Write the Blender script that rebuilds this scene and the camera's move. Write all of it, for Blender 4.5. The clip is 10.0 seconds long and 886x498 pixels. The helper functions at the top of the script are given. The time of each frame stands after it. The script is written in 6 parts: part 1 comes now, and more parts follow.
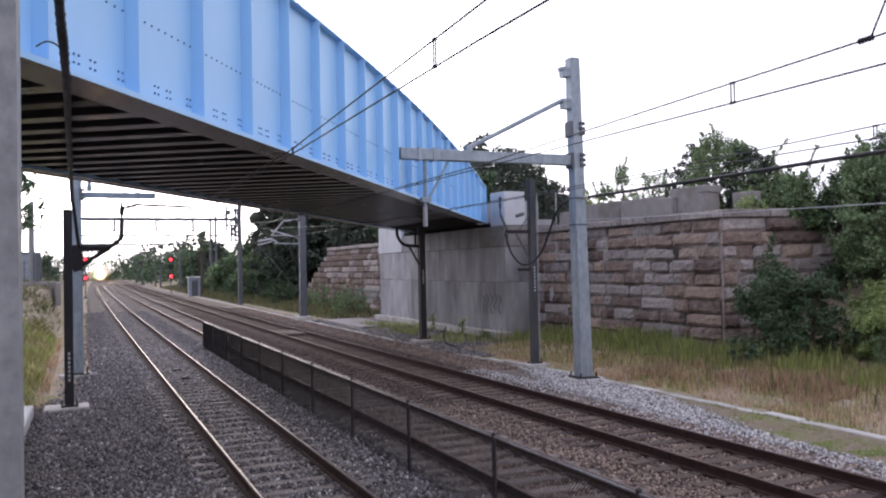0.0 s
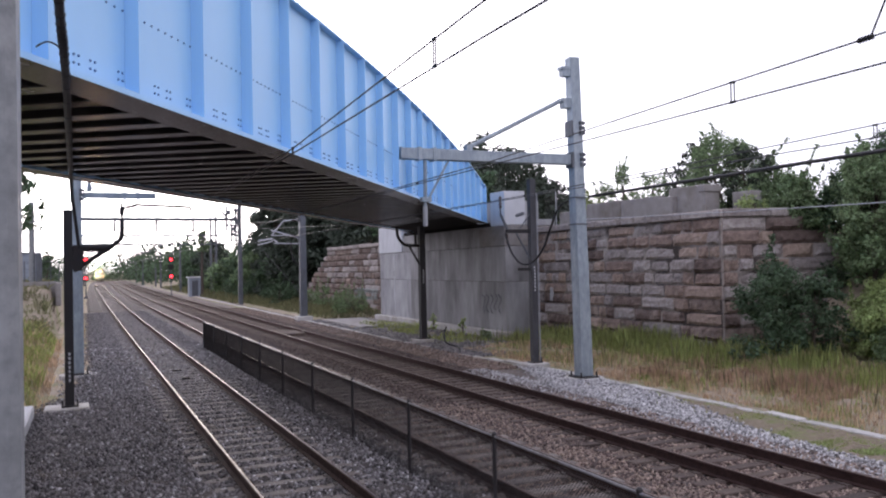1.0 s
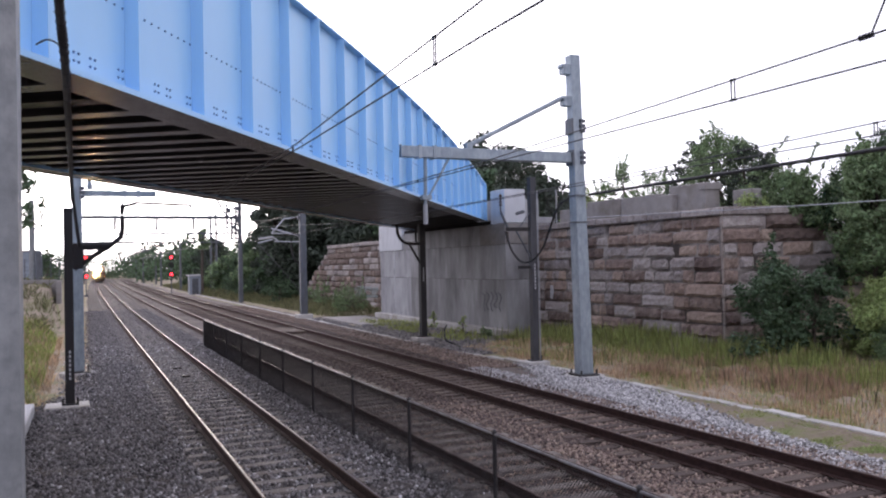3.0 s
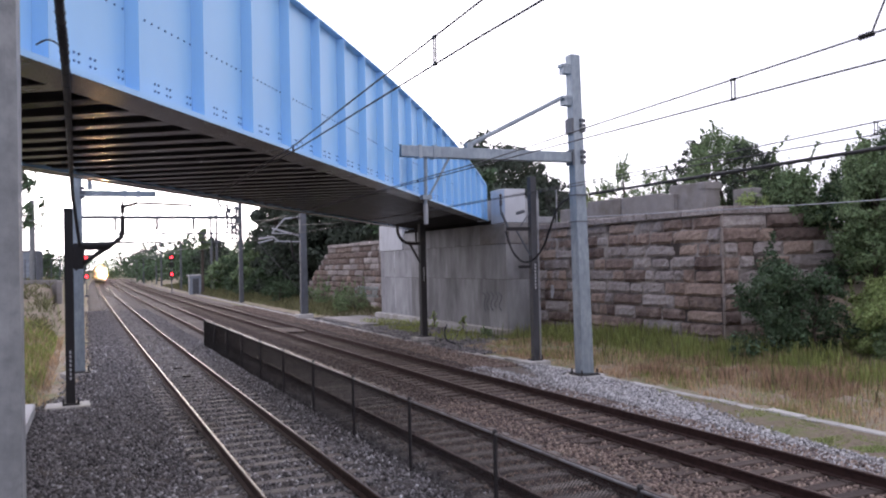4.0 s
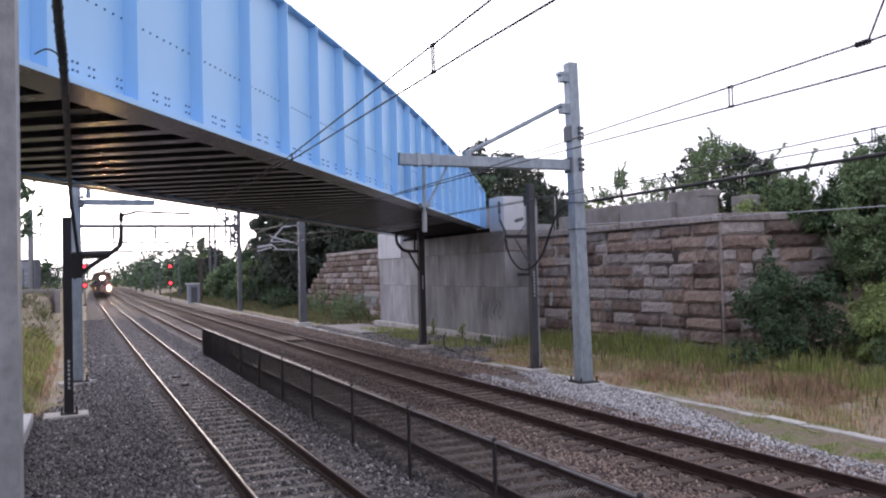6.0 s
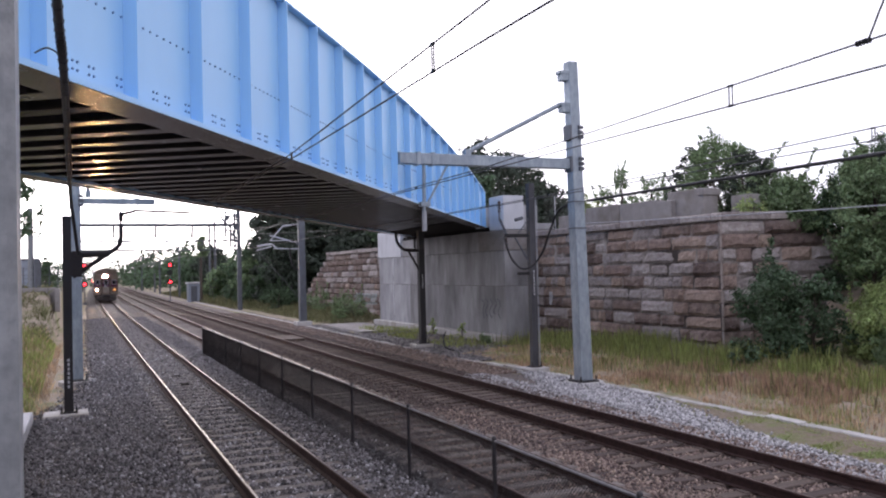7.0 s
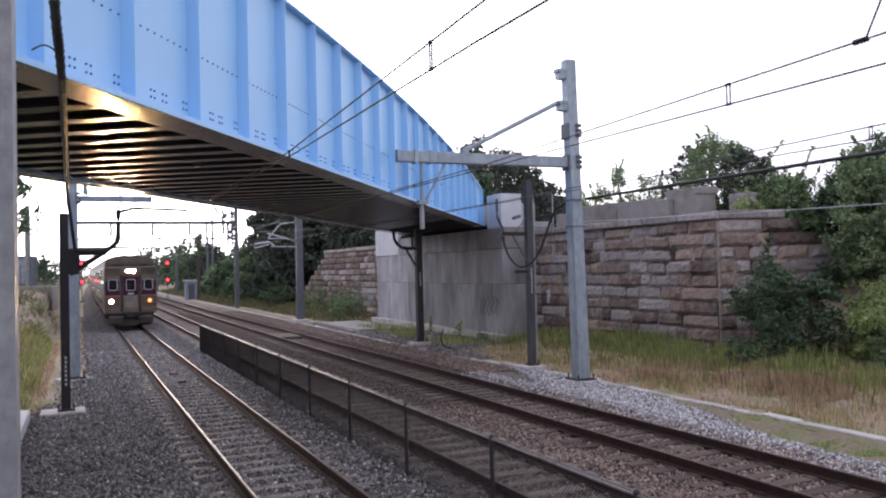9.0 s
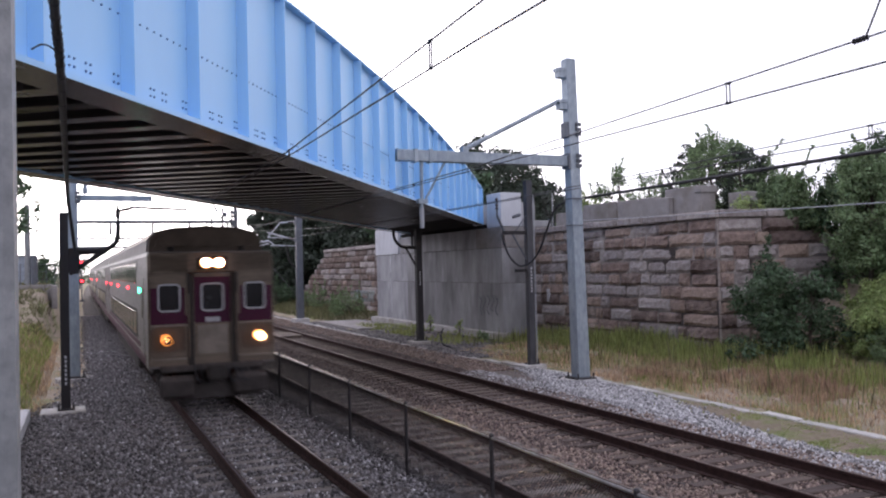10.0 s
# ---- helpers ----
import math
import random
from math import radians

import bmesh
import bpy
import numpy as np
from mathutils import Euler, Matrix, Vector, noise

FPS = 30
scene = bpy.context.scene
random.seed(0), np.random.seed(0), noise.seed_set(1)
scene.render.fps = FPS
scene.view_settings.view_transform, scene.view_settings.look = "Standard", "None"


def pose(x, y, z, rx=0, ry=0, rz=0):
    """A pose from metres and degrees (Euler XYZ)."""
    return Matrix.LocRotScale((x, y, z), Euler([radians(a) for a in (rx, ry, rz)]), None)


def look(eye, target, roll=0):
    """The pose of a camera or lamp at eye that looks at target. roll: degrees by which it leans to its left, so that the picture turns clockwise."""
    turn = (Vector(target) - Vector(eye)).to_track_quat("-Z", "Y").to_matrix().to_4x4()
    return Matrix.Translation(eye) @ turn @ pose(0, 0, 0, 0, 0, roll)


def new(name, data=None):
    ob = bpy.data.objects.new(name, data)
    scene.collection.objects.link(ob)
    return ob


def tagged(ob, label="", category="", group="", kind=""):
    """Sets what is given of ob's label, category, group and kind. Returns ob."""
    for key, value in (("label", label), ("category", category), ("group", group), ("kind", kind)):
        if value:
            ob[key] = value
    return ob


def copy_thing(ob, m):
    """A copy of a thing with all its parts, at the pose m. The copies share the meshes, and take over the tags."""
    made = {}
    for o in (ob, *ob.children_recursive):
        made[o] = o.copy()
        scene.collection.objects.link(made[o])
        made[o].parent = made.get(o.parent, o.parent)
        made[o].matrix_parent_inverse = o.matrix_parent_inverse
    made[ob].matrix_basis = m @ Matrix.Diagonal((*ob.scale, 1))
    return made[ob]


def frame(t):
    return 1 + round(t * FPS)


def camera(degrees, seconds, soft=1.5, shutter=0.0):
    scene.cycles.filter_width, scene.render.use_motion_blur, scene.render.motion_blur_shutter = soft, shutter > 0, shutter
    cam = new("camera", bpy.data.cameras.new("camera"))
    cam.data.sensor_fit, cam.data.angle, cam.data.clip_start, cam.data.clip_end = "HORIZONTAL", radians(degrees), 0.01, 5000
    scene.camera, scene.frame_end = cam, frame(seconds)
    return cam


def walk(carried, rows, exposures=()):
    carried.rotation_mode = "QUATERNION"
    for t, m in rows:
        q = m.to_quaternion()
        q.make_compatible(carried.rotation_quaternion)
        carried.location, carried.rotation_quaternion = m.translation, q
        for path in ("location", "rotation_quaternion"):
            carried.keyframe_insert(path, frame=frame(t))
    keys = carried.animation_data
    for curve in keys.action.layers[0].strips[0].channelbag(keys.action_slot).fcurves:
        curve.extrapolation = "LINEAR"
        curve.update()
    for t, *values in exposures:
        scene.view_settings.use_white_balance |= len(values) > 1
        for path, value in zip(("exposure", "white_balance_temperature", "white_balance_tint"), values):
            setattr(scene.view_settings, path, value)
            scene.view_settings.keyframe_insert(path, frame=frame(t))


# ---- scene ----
# camera: stands on the platform, held by hand, turning a little
EYE = (-2.34, 0.0, 3.21)


def aim(yaw, pitch, roll):
    a, b = radians(yaw), radians(pitch)
    way = Vector((math.sin(a) * math.cos(b), math.cos(a) * math.cos(b), math.sin(b)))
    return look(EYE, Vector(EYE) + way * 10, roll)


cam = camera(56.79, 10.0, soft=2.1, shutter=0.5)
walk(cam, [
    (0.0, aim(24.14, 1.12, -1.14)), (0.5, aim(24.14, 1.13, -1.20)), (1.0, aim(24.13, 1.10, -1.22)),
    (1.5, aim(24.13, 1.06, -1.22)), (2.0, aim(24.13, 1.05, -1.19)), (2.5, aim(24.13, 1.03, -1.18)),
    (2.7, aim(24.13, 1.00, -1.20)), (3.8, aim(24.08, 0.92, -1.27)),
    (4.0, aim(24.09, 0.94, -1.29)), (4.1, aim(24.09, 0.97, -1.30)), (4.2, aim(24.09, 1.06, -1.34)),
    (4.3, aim(24.08, 1.22, -1.38)), (4.4, aim(24.08, 1.34, -1.42)), (4.5, aim(24.08, 1.43, -1.46)), (5.0, aim(24.09, 1.50, -1.46)),
    (5.5, aim(24.19, 1.51, -1.46)), (5.7, aim(24.19, 1.50, -1.46)), (6.8, aim(24.20, 1.44, -1.45)), (7.0, aim(24.20, 1.42, -1.44)), (7.5, aim(24.26, 1.38, -1.42)),
    (8.0, aim(24.30, 1.33, -1.36)), (8.5, aim(24.29, 1.32, -1.35)), (9.0, aim(24.36, 1.28, -1.37)),
    (9.5, aim(24.30, 1.21, -1.40)), (10.0, aim(24.37, 1.21, -1.41)),
], exposures=[(0.0, 0.0, 6350, 17.0), (10.0, 0.0, 6350, 17.0)])

# light: dusk, thin bright cloud, the sun low behind the far end of the line
SUN_AZ, SUN_EL = 4.0, 5.0
world = bpy.data.worlds.new("dusk_sky")
scene.world = world
world.use_nodes = True
wn, wl = world.node_tree.nodes, world.node_tree.links
sky = wn.new("ShaderNodeTexSky")
sky.sky_type = "NISHITA"
sky.sun_disc = False
sky.sun_elevation, sky.sun_rotation = radians(SUN_EL + 12), radians(SUN_AZ)
sky.dust_density, sky.air_density, sky.ozone_density = 3.0, 1.0, 1.0
pale = wn.new("ShaderNodeHueSaturation")
pale.inputs["Saturation"].default_value = 0.22
wl.new(sky.outputs["Color"], pale.inputs["Color"])
veil = wn.new("ShaderNodeMix")
veil.data_type = "RGBA"
veil.inputs[0].default_value = 0.55
veil.inputs[7].default_value = (8.2, 8.3, 9.6, 1)
wl.new(pale.outputs["Color"], veil.inputs[6])
wl.new(veil.outputs[2], wn["Background"].inputs["Color"])
wn["Background"].inputs["Strength"].default_value = 0.20
sun = new("sun", bpy.data.lights.new("sun", "SUN"))
sun.data.energy, sun.data.angle, sun.data.color = 0.6, radians(14), (1.0, 0.80, 0.62)
sx, sy = math.sin(radians(SUN_AZ)), math.cos(radians(SUN_AZ))
sun.matrix_world = look((0, 0, 60), (-sx * 60, -sy * 60, 60 - 60 * math.tan(radians(SUN_EL + 4))))

# ---- materials ----


def surf(name, c1, c2, scale=4.0, rough=0.7, metal=0.0, bump=0.2, bscale=40.0, c3=None, s3=0.6, at3=(0.5, 0.7), spread=0.0, spec=0.5, detail=6.0,
         per_island=False, stretch=(1, 1, 1), bdist=0.02):
    """Principled surface: two colours mixed by noise, a third in larger stains, fine relief; spread varies the tone per object or island."""
    m = bpy.data.materials.new(name)
    m.use_nodes = True
    nt, L = m.node_tree.nodes, m.node_tree.links
    b = nt["Principled BSDF"]
    tc, mp, oi = nt.new("ShaderNodeTexCoord"), nt.new("ShaderNodeMapping"), nt.new("ShaderNodeObjectInfo")
    mp.inputs["Scale"].default_value = stretch
    L.new(tc.outputs["Object"], mp.inputs["Vector"])
    if per_island:
        gi = nt.new("ShaderNodeNewGeometry")
        rnd = gi.outputs["Random Per Island"]
    else:
        rnd = oi.outputs["Random"]
    w = nt.new("ShaderNodeMath")
    w.operation = "MULTIPLY"
    w.inputs[1].default_value = 37.0
    L.new(rnd, w.inputs[0])

    def noise4(s, det):
        n = nt.new("ShaderNodeTexNoise")
        n.noise_dimensions = "4D"
        n.inputs["Scale"].default_value, n.inputs["Detail"].default_value, n.inputs["Roughness"].default_value = s, det, 0.62
        L.new(mp.outputs["Vector"], n.inputs["Vector"])
        L.new(w.outputs[0], n.inputs["W"])
        return n

    def ramp(src, lo, hi):
        r = nt.new("ShaderNodeMapRange")
        r.inputs["From Min"].default_value, r.inputs["From Max"].default_value = lo, hi
        L.new(src, r.inputs["Value"])
        return r.outputs["Result"]

    def mix(fac, a, c):
        x = nt.new("ShaderNodeMix")
        x.data_type = "RGBA"
        L.new(fac, x.inputs[0])
        for sock, v in ((x.inputs[6], a), (x.inputs[7], c)):
            if isinstance(v, tuple):
                sock.default_value = (*v, 1)
            else:
                L.new(v, sock)
        return x.outputs[2]

    n1 = noise4(scale, detail)
    col = mix(ramp(n1.outputs["Fac"], 0.33, 0.67), c1, c2)
    if c3:
        n3 = noise4(s3, 5.0)
        col = mix(ramp(n3.outputs["Fac"], *at3), col, c3)
    if spread:
        hv = nt.new("ShaderNodeHueSaturation")
        L.new(col, hv.inputs["Color"])
        v = nt.new("ShaderNodeMapRange")
        v.inputs["To Min"].default_value, v.inputs["To Max"].default_value = 1 - spread, 1 + spread
        L.new(rnd, v.inputs["Value"])
        L.new(v.outputs["Result"], hv.inputs["Value"])
        h = nt.new("ShaderNodeMath")
        h.operation = "MULTIPLY_ADD"
        h.inputs[1].default_value, h.inputs[2].default_value = 0.03 * spread * 2, 0.5 - 0.03 * spread
        L.new(rnd, h.inputs[0])
        L.new(h.outputs[0], hv.inputs["Hue"])
        col = hv.outputs["Color"]
    L.new(col, b.inputs["Base Color"])
    b.inputs["Metallic"].default_value = metal
    b.inputs["Specular IOR Level"].default_value = spec
    rr = nt.new("ShaderNodeMapRange")
    rr.inputs["To Min"].default_value, rr.inputs["To Max"].default_value = max(0.02, rough - 0.12), min(1.0, rough + 0.12)
    L.new(n1.outputs["Fac"], rr.inputs["Value"])
    L.new(rr.outputs["Result"], b.inputs["Roughness"])
    if bump:
        nb = noise4(bscale, 4.0)
        bp = nt.new("ShaderNodeBump")
        bp.inputs["Strength"].default_value, bp.inputs["Distance"].default_value = bump, bdist
        L.new(nb.outputs["Fac"], bp.inputs["Height"])
        L.new(bp.outputs["Normal"], b.inputs["Normal"])
    return m


def leafy(name, c1, c2, spread=0.4, through_=0.3):
    """Leaf or grass blade: toned per piece, with some light passing through the thin sheet."""
    m = surf(name, c1, c2, 0.8, 0.6, 0, 0, 1, spread=spread, per_island=True, spec=0.3)
    nt, L = m.node_tree.nodes, m.node_tree.links
    b, out = nt["Principled BSDF"], nt["Material Output"]
    tr, mx = nt.new("ShaderNodeBsdfTranslucent"), nt.new("ShaderNodeMixShader")
    mx.inputs[0].default_value = through_
    L.new(b.inputs["Base Color"].links[0].from_socket, tr.inputs["Color"])
    L.new(b.outputs[0], mx.inputs[1])
    L.new(tr.outputs[0], mx.inputs[2])
    L.new(mx.outputs[0], out.inputs["Surface"])
    return m


def glow(name, colour, strength):
    m = bpy.data.materials.new(name)
    m.use_nodes = True
    b = m.node_tree.nodes["Principled BSDF"]
    b.inputs["Base Color"].default_value = (*colour, 1)
    b.inputs["Emission Color"].default_value = (*colour, 1)
    b.inputs["Emission Strength"].default_value = strength
    return m


BLUE = surf("sky_blue_paint", (0.325, 0.60, 0.92), (0.36, 0.64, 0.94), 1.2, 0.36, 0, 0.05, 30, c3=(0.32, 0.58, 0.88), s3=0.7, at3=(0.55, 0.85), stretch=(1, 1, 0.35))
UNDER = surf("brown_grey_underside", (0.088, 0.080, 0.080), (0.066, 0.060, 0.060), 1.5, 0.24, 0.0, 0.1, 25, c3=(0.10, 0.088, 0.084), s3=0.8)
GALVD = surf("mottled_galvanised_steel", (0.25, 0.26, 0.27), (0.17, 0.18, 0.19), 16, 0.6, 0.15, 0.1, 60, c3=(0.31, 0.32, 0.33), s3=7.0)
GALV = surf("galvanised_steel", (0.325, 0.375, 0.42), (0.215, 0.255, 0.295), 11, 0.5, 0.3, 0.1, 60, c3=(0.40, 0.445, 0.485), s3=3.0, stretch=(1, 1, 0.4))
DARK = surf("dark_weathered_steel", (0.012, 0.011, 0.013), (0.026, 0.022, 0.023), 6, 0.7, 0.0, 0.2, 50, c3=(0.045, 0.032, 0.027), s3=2.5, at3=(0.58, 0.75), stretch=(1, 1, 0.3))
DGREY = surf("weathered_dark_grey_steel", (0.060, 0.060, 0.070), (0.040, 0.040, 0.047), 6, 0.6, 0.2, 0.1, 50, c3=(0.085, 0.085, 0.095), s3=2.5, stretch=(1, 1, 0.3))
GREYST = surf("grey_steel", (0.13, 0.14, 0.16), (0.09, 0.095, 0.11), 6, 0.55, 0.3, 0.1, 50, stretch=(1, 1, 0.4))
CONC = surf("pale_concrete", (0.43, 0.43, 0.445), (0.31, 0.31, 0.32), 2.2, 0.85, 0, 0.25, 30, c3=(0.20, 0.20, 0.21), s3=0.9, at3=(0.45, 0.68), stretch=(1, 1, 0.4))
# stained concrete with the bridge's shade put into a darker colour
SHADEC = surf("shaded_stained_concrete", (0.36, 0.355, 0.36), (0.255, 0.25, 0.255), 2.4, 0.85, 0, 0.25, 30, c3=(0.145, 0.14, 0.142), s3=0.8, at3=(0.42, 0.66), stretch=(1, 1, 0.3))
CAPC = surf("fresh_light_concrete", (0.60, 0.61, 0.64), (0.52, 0.53, 0.56), 2, 0.85, 0, 0.12, 40, c3=(0.40, 0.40, 0.42), s3=0.8, at3=(0.55, 0.8), stretch=(1, 1, 0.4))
OLDC = surf("old_grey_concrete", (0.30, 0.28, 0.27), (0.23, 0.215, 0.21), 3, 0.9, 0, 0.3, 30, c3=(0.17, 0.15, 0.13), s3=0.9, spread=0.1)
KERBC = surf("bleached_concrete", (0.55, 0.53, 0.51), (0.40, 0.38, 0.36), 5, 0.9, 0, 0.3, 40, c3=(0.28, 0.25, 0.20), s3=1.0, at3=(0.5, 0.7), spread=0.12)
GRAN = surf("weathered_grey_granite", (0.42, 0.375, 0.36), (0.235, 0.20, 0.19), 7.0, 0.92, 0, 1.0, 14, c3=(0.13, 0.10, 0.088), s3=1.3, at3=(0.54, 0.74), spread=0.20, bdist=0.05)
GRANB = surf("weathered_brown_granite", (0.40, 0.30, 0.25), (0.21, 0.155, 0.13), 7.0, 0.92, 0, 1.0, 14, c3=(0.12, 0.082, 0.068), s3=1.3, at3=(0.52, 0.74), spread=0.22, bdist=0.05)
GRAND = surf("soot_stained_granite", (0.24, 0.175, 0.15), (0.085, 0.060, 0.052), 5.0, 0.92, 0, 1.0, 14, c3=(0.33, 0.27, 0.24), s3=1.3, at3=(0.50, 0.72), spread=0.25, bdist=0.05)
CORNERM = surf("pale_corner_mortar", (0.38, 0.325, 0.295), (0.27, 0.23, 0.21), 5, 0.95, 0, 0.4, 40, c3=(0.18, 0.15, 0.135), s3=1.5)
MORT = surf("dark_mortar", (0.13, 0.11, 0.10), (0.08, 0.068, 0.06), 8, 0.95, 0, 0.5, 40)
POINTING = surf("pale_weathered_pointing", (0.46, 0.41, 0.38), (0.26, 0.225, 0.205), 2.2, 0.95, 0, 0.5, 40, c3=(0.06, 0.047, 0.042), s3=0.55, at3=(0.40, 0.56))
BALL = surf("ballast_bed", (0.098, 0.087, 0.085), (0.048, 0.042, 0.041), 26, 0.95, 0, 1.0, 34, c3=(0.075, 0.058, 0.050), s3=0.35, at3=(0.45, 0.65), bdist=0.05)
RUSTB = surf("rust_stained_ballast", (0.105, 0.077, 0.066), (0.055, 0.042, 0.037), 26, 0.95, 0, 1.0, 34, c3=(0.065, 0.046, 0.037), s3=0.5, bdist=0.05)
STONE = surf("ballast_stone_grey", (0.22, 0.205, 0.207), (0.14, 0.13, 0.132), 12, 0.9, 0, 0.0, 30, spread=0.8, per_island=True)
RSTONE = surf("ballast_stone_rusty", (0.27, 0.195, 0.165), (0.165, 0.12, 0.102), 12, 0.9, 0, 0.0, 30, spread=0.8, per_island=True)
DSTONE = surf("ballast_stone_dark_brown", (0.14, 0.102, 0.09), (0.085, 0.064, 0.056), 12, 0.9, 0, 0.0, 30, spread=0.7, per_island=True)
LSTONE = surf("fresh_pale_gravel", (0.50, 0.485, 0.49), (0.34, 0.33, 0.335), 12, 0.9, 0, 0.0, 30, spread=0.65, per_island=True)
SOIL = surf("dry_soil_and_turf", (0.37, 0.295, 0.235), (0.26, 0.215, 0.15), 2.2, 0.97, 0, 0.8, 14, c3=(0.20, 0.205, 0.085), s3=0.45, at3=(0.46, 0.62), bdist=0.06)
GRASS = leafy("tall_green_grass", (0.235, 0.295, 0.085), (0.37, 0.375, 0.15), 0.45, 0.35)
STRAW = leafy("dry_reddish_grass", (0.56, 0.385, 0.27), (0.46, 0.34, 0.21), 0.45, 0.3)
WEED = leafy("dull_weeds", (0.12, 0.145, 0.06), (0.20, 0.175, 0.10), 0.45, 0.3)
LEAFD = leafy("dark_green_leaves", (0.060, 0.100, 0.056), (0.096, 0.146, 0.078), 0.5, 0.2)
LEAFM = leafy("mid_green_leaves", (0.145, 0.21, 0.11), (0.22, 0.295, 0.15), 0.5, 0.35)
LEAFL = leafy("light_green_leaves", (0.25, 0.325, 0.12), (0.36, 0.43, 0.18), 0.45, 0.4)
RUSSET = leafy("russet_seeding_grass", (0.46, 0.295, 0.225), (0.36, 0.26, 0.16), 0.45, 0.3)
# purple-dark shrub leaves; also a darkened leaf copy for far trees in shade
LEAFP = leafy("purple_dark_and_shaded_leaves", (0.044, 0.058, 0.045), (0.070, 0.092, 0.064), 0.4, 0.15)
BARK = surf("grey_bark", (0.10, 0.08, 0.065), (0.06, 0.048, 0.04), 8, 0.95, 0, 0.8, 20, stretch=(1, 1, 0.2))
RAILS = surf("rusty_rail_flank", (0.062, 0.033, 0.029), (0.036, 0.021, 0.019), 10, 0.85, 0.1, 0.2, 60, spec=0.2)
RHEAD = surf("polished_rail_head", (0.11, 0.098, 0.108), (0.08, 0.07, 0.078), 6, 0.46, 0.5, 0.02, 60, spec=0.3)
RHEAD2 = surf("dull_rail_head", (0.16, 0.115, 0.095), (0.12, 0.085, 0.072), 6, 0.5, 0.6, 0.05, 60)
TIEC = surf("concrete_tie", (0.24, 0.215, 0.197), (0.16, 0.142, 0.13), 5, 0.9, 0, 0.3, 40, c3=(0.12, 0.095, 0.08), s3=1.6, spread=0.2)
TIECD = surf("darker_concrete_tie", (0.21, 0.18, 0.162), (0.14, 0.12, 0.108), 5, 0.9, 0, 0.3, 40, c3=(0.08, 0.064, 0.055), s3=1.6, spread=0.25)
TIEW = surf("old_timber_tie", (0.105, 0.075, 0.062), (0.065, 0.048, 0.042), 5, 0.95, 0, 0.5, 30, c3=(0.12, 0.085, 0.065), s3=2.0, spread=0.3, stretch=(0.2, 2, 2))
WIRE = surf("black_cable", (0.016, 0.016, 0.019), (0.03, 0.03, 0.034), 10, 0.6, 0.0, 0, 1)
WIREG = surf("weathered_copper_wire", (0.10, 0.10, 0.11), (0.065, 0.062, 0.066), 10, 0.55, 0.4, 0, 1)
CHAIN = surf("dull_chain_link_wire", (0.060, 0.055, 0.058), (0.038, 0.034, 0.036), 20, 0.6, 0.3, 0, 1)
FENCEP = surf("dull_fence_steel", (0.22, 0.215, 0.22), (0.13, 0.125, 0.13), 9, 0.5, 0.4, 0.1, 50, c3=(0.09, 0.06, 0.045), s3=2)
PORC = surf("brown_porcelain", (0.05, 0.028, 0.024), (0.035, 0.02, 0.018), 5, 0.25, 0, 0, 1)
PALEP = surf("pale_insulator", (0.40, 0.41, 0.44), (0.32, 0.33, 0.36), 5, 0.4, 0, 0, 1)
MARK = surf("white_marking_paint", (0.55, 0.55, 0.57), (0.42, 0.42, 0.44), 20, 0.8, 0, 0, 1)
SPRAY = surf("dark_spray_paint", (0.10, 0.105, 0.12), (0.14, 0.145, 0.16), 8, 0.8, 0, 0, 1)
SPRAYL = surf("pale_spray_paint", (0.42, 0.50, 0.50), (0.33, 0.39, 0.40), 6, 0.8, 0, 0, 1)
SHEDM = surf("pale_blue_grey_sheet", (0.30, 0.34, 0.40), (0.25, 0.285, 0.34), 3, 0.6, 0.1, 0.1, 20)
ROOFM = surf("white_roof_sheet", (0.62, 0.64, 0.68), (0.52, 0.54, 0.58), 3, 0.6, 0.1, 0.1, 20)
STAIN = surf("brushed_stainless_steel", (0.165, 0.128, 0.096), (0.12, 0.094, 0.07), 3, 0.48, 0.25, 0.06, 30, c3=(0.075, 0.058, 0.044), s3=0.9, stretch=(1, 1, 4))
SIDE = surf("dull_stainless_steel_side", (0.17, 0.155, 0.155), (0.13, 0.118, 0.118), 3, 0.45, 0.35, 0.02, 30, c3=(0.095, 0.085, 0.082), s3=0.9, at3=(0.55, 0.8), stretch=(1, 1, 4))
ROOFS = surf("dull_steel_roof", (0.20, 0.185, 0.18), (0.15, 0.138, 0.135), 3, 0.6, 0.3, 0.02, 30)
KICK = surf("scuffed_pale_steel", (0.25, 0.215, 0.18), (0.19, 0.162, 0.135), 4, 0.5, 0.25, 0.06, 30, c3=(0.14, 0.115, 0.095), s3=1.5)
ROOFT = surf("sooty_roof", (0.12, 0.092, 0.07), (0.085, 0.065, 0.05), 3, 0.75, 0.1, 0.1, 20)
MAROON = surf("maroon_paint", (0.060, 0.007, 0.032), (0.046, 0.006, 0.025), 3, 0.5, 0, 0.03, 20, spec=0.2)
# near-black, stands in for deep shade at the bridge end
SHADEB = surf("shade_black_steel", (0.014, 0.013, 0.013), (0.024, 0.021, 0.020), 3, 0.95, 0, 0.2, 20, spec=0.1)
PILOTM = surf("dull_grey_pilot_paint", (0.075, 0.064, 0.06), (0.045, 0.038, 0.036), 4, 0.7, 0.1, 0.15, 30)
SOOT = surf("dark_underframe", (0.022, 0.019, 0.018), (0.04, 0.034, 0.03), 6, 0.8, 0.1, 0.2, 30)
GLASS = surf("dark_tinted_glass", (0.010, 0.010, 0.012), (0.016, 0.016, 0.02), 2, 0.25, 0, 0, 1, spec=0.15)
GLASSR = surf("reflective_side_glass", (0.012, 0.012, 0.014), (0.018, 0.018, 0.022), 2, 0.06, 0, 0, 1, spec=0.9)
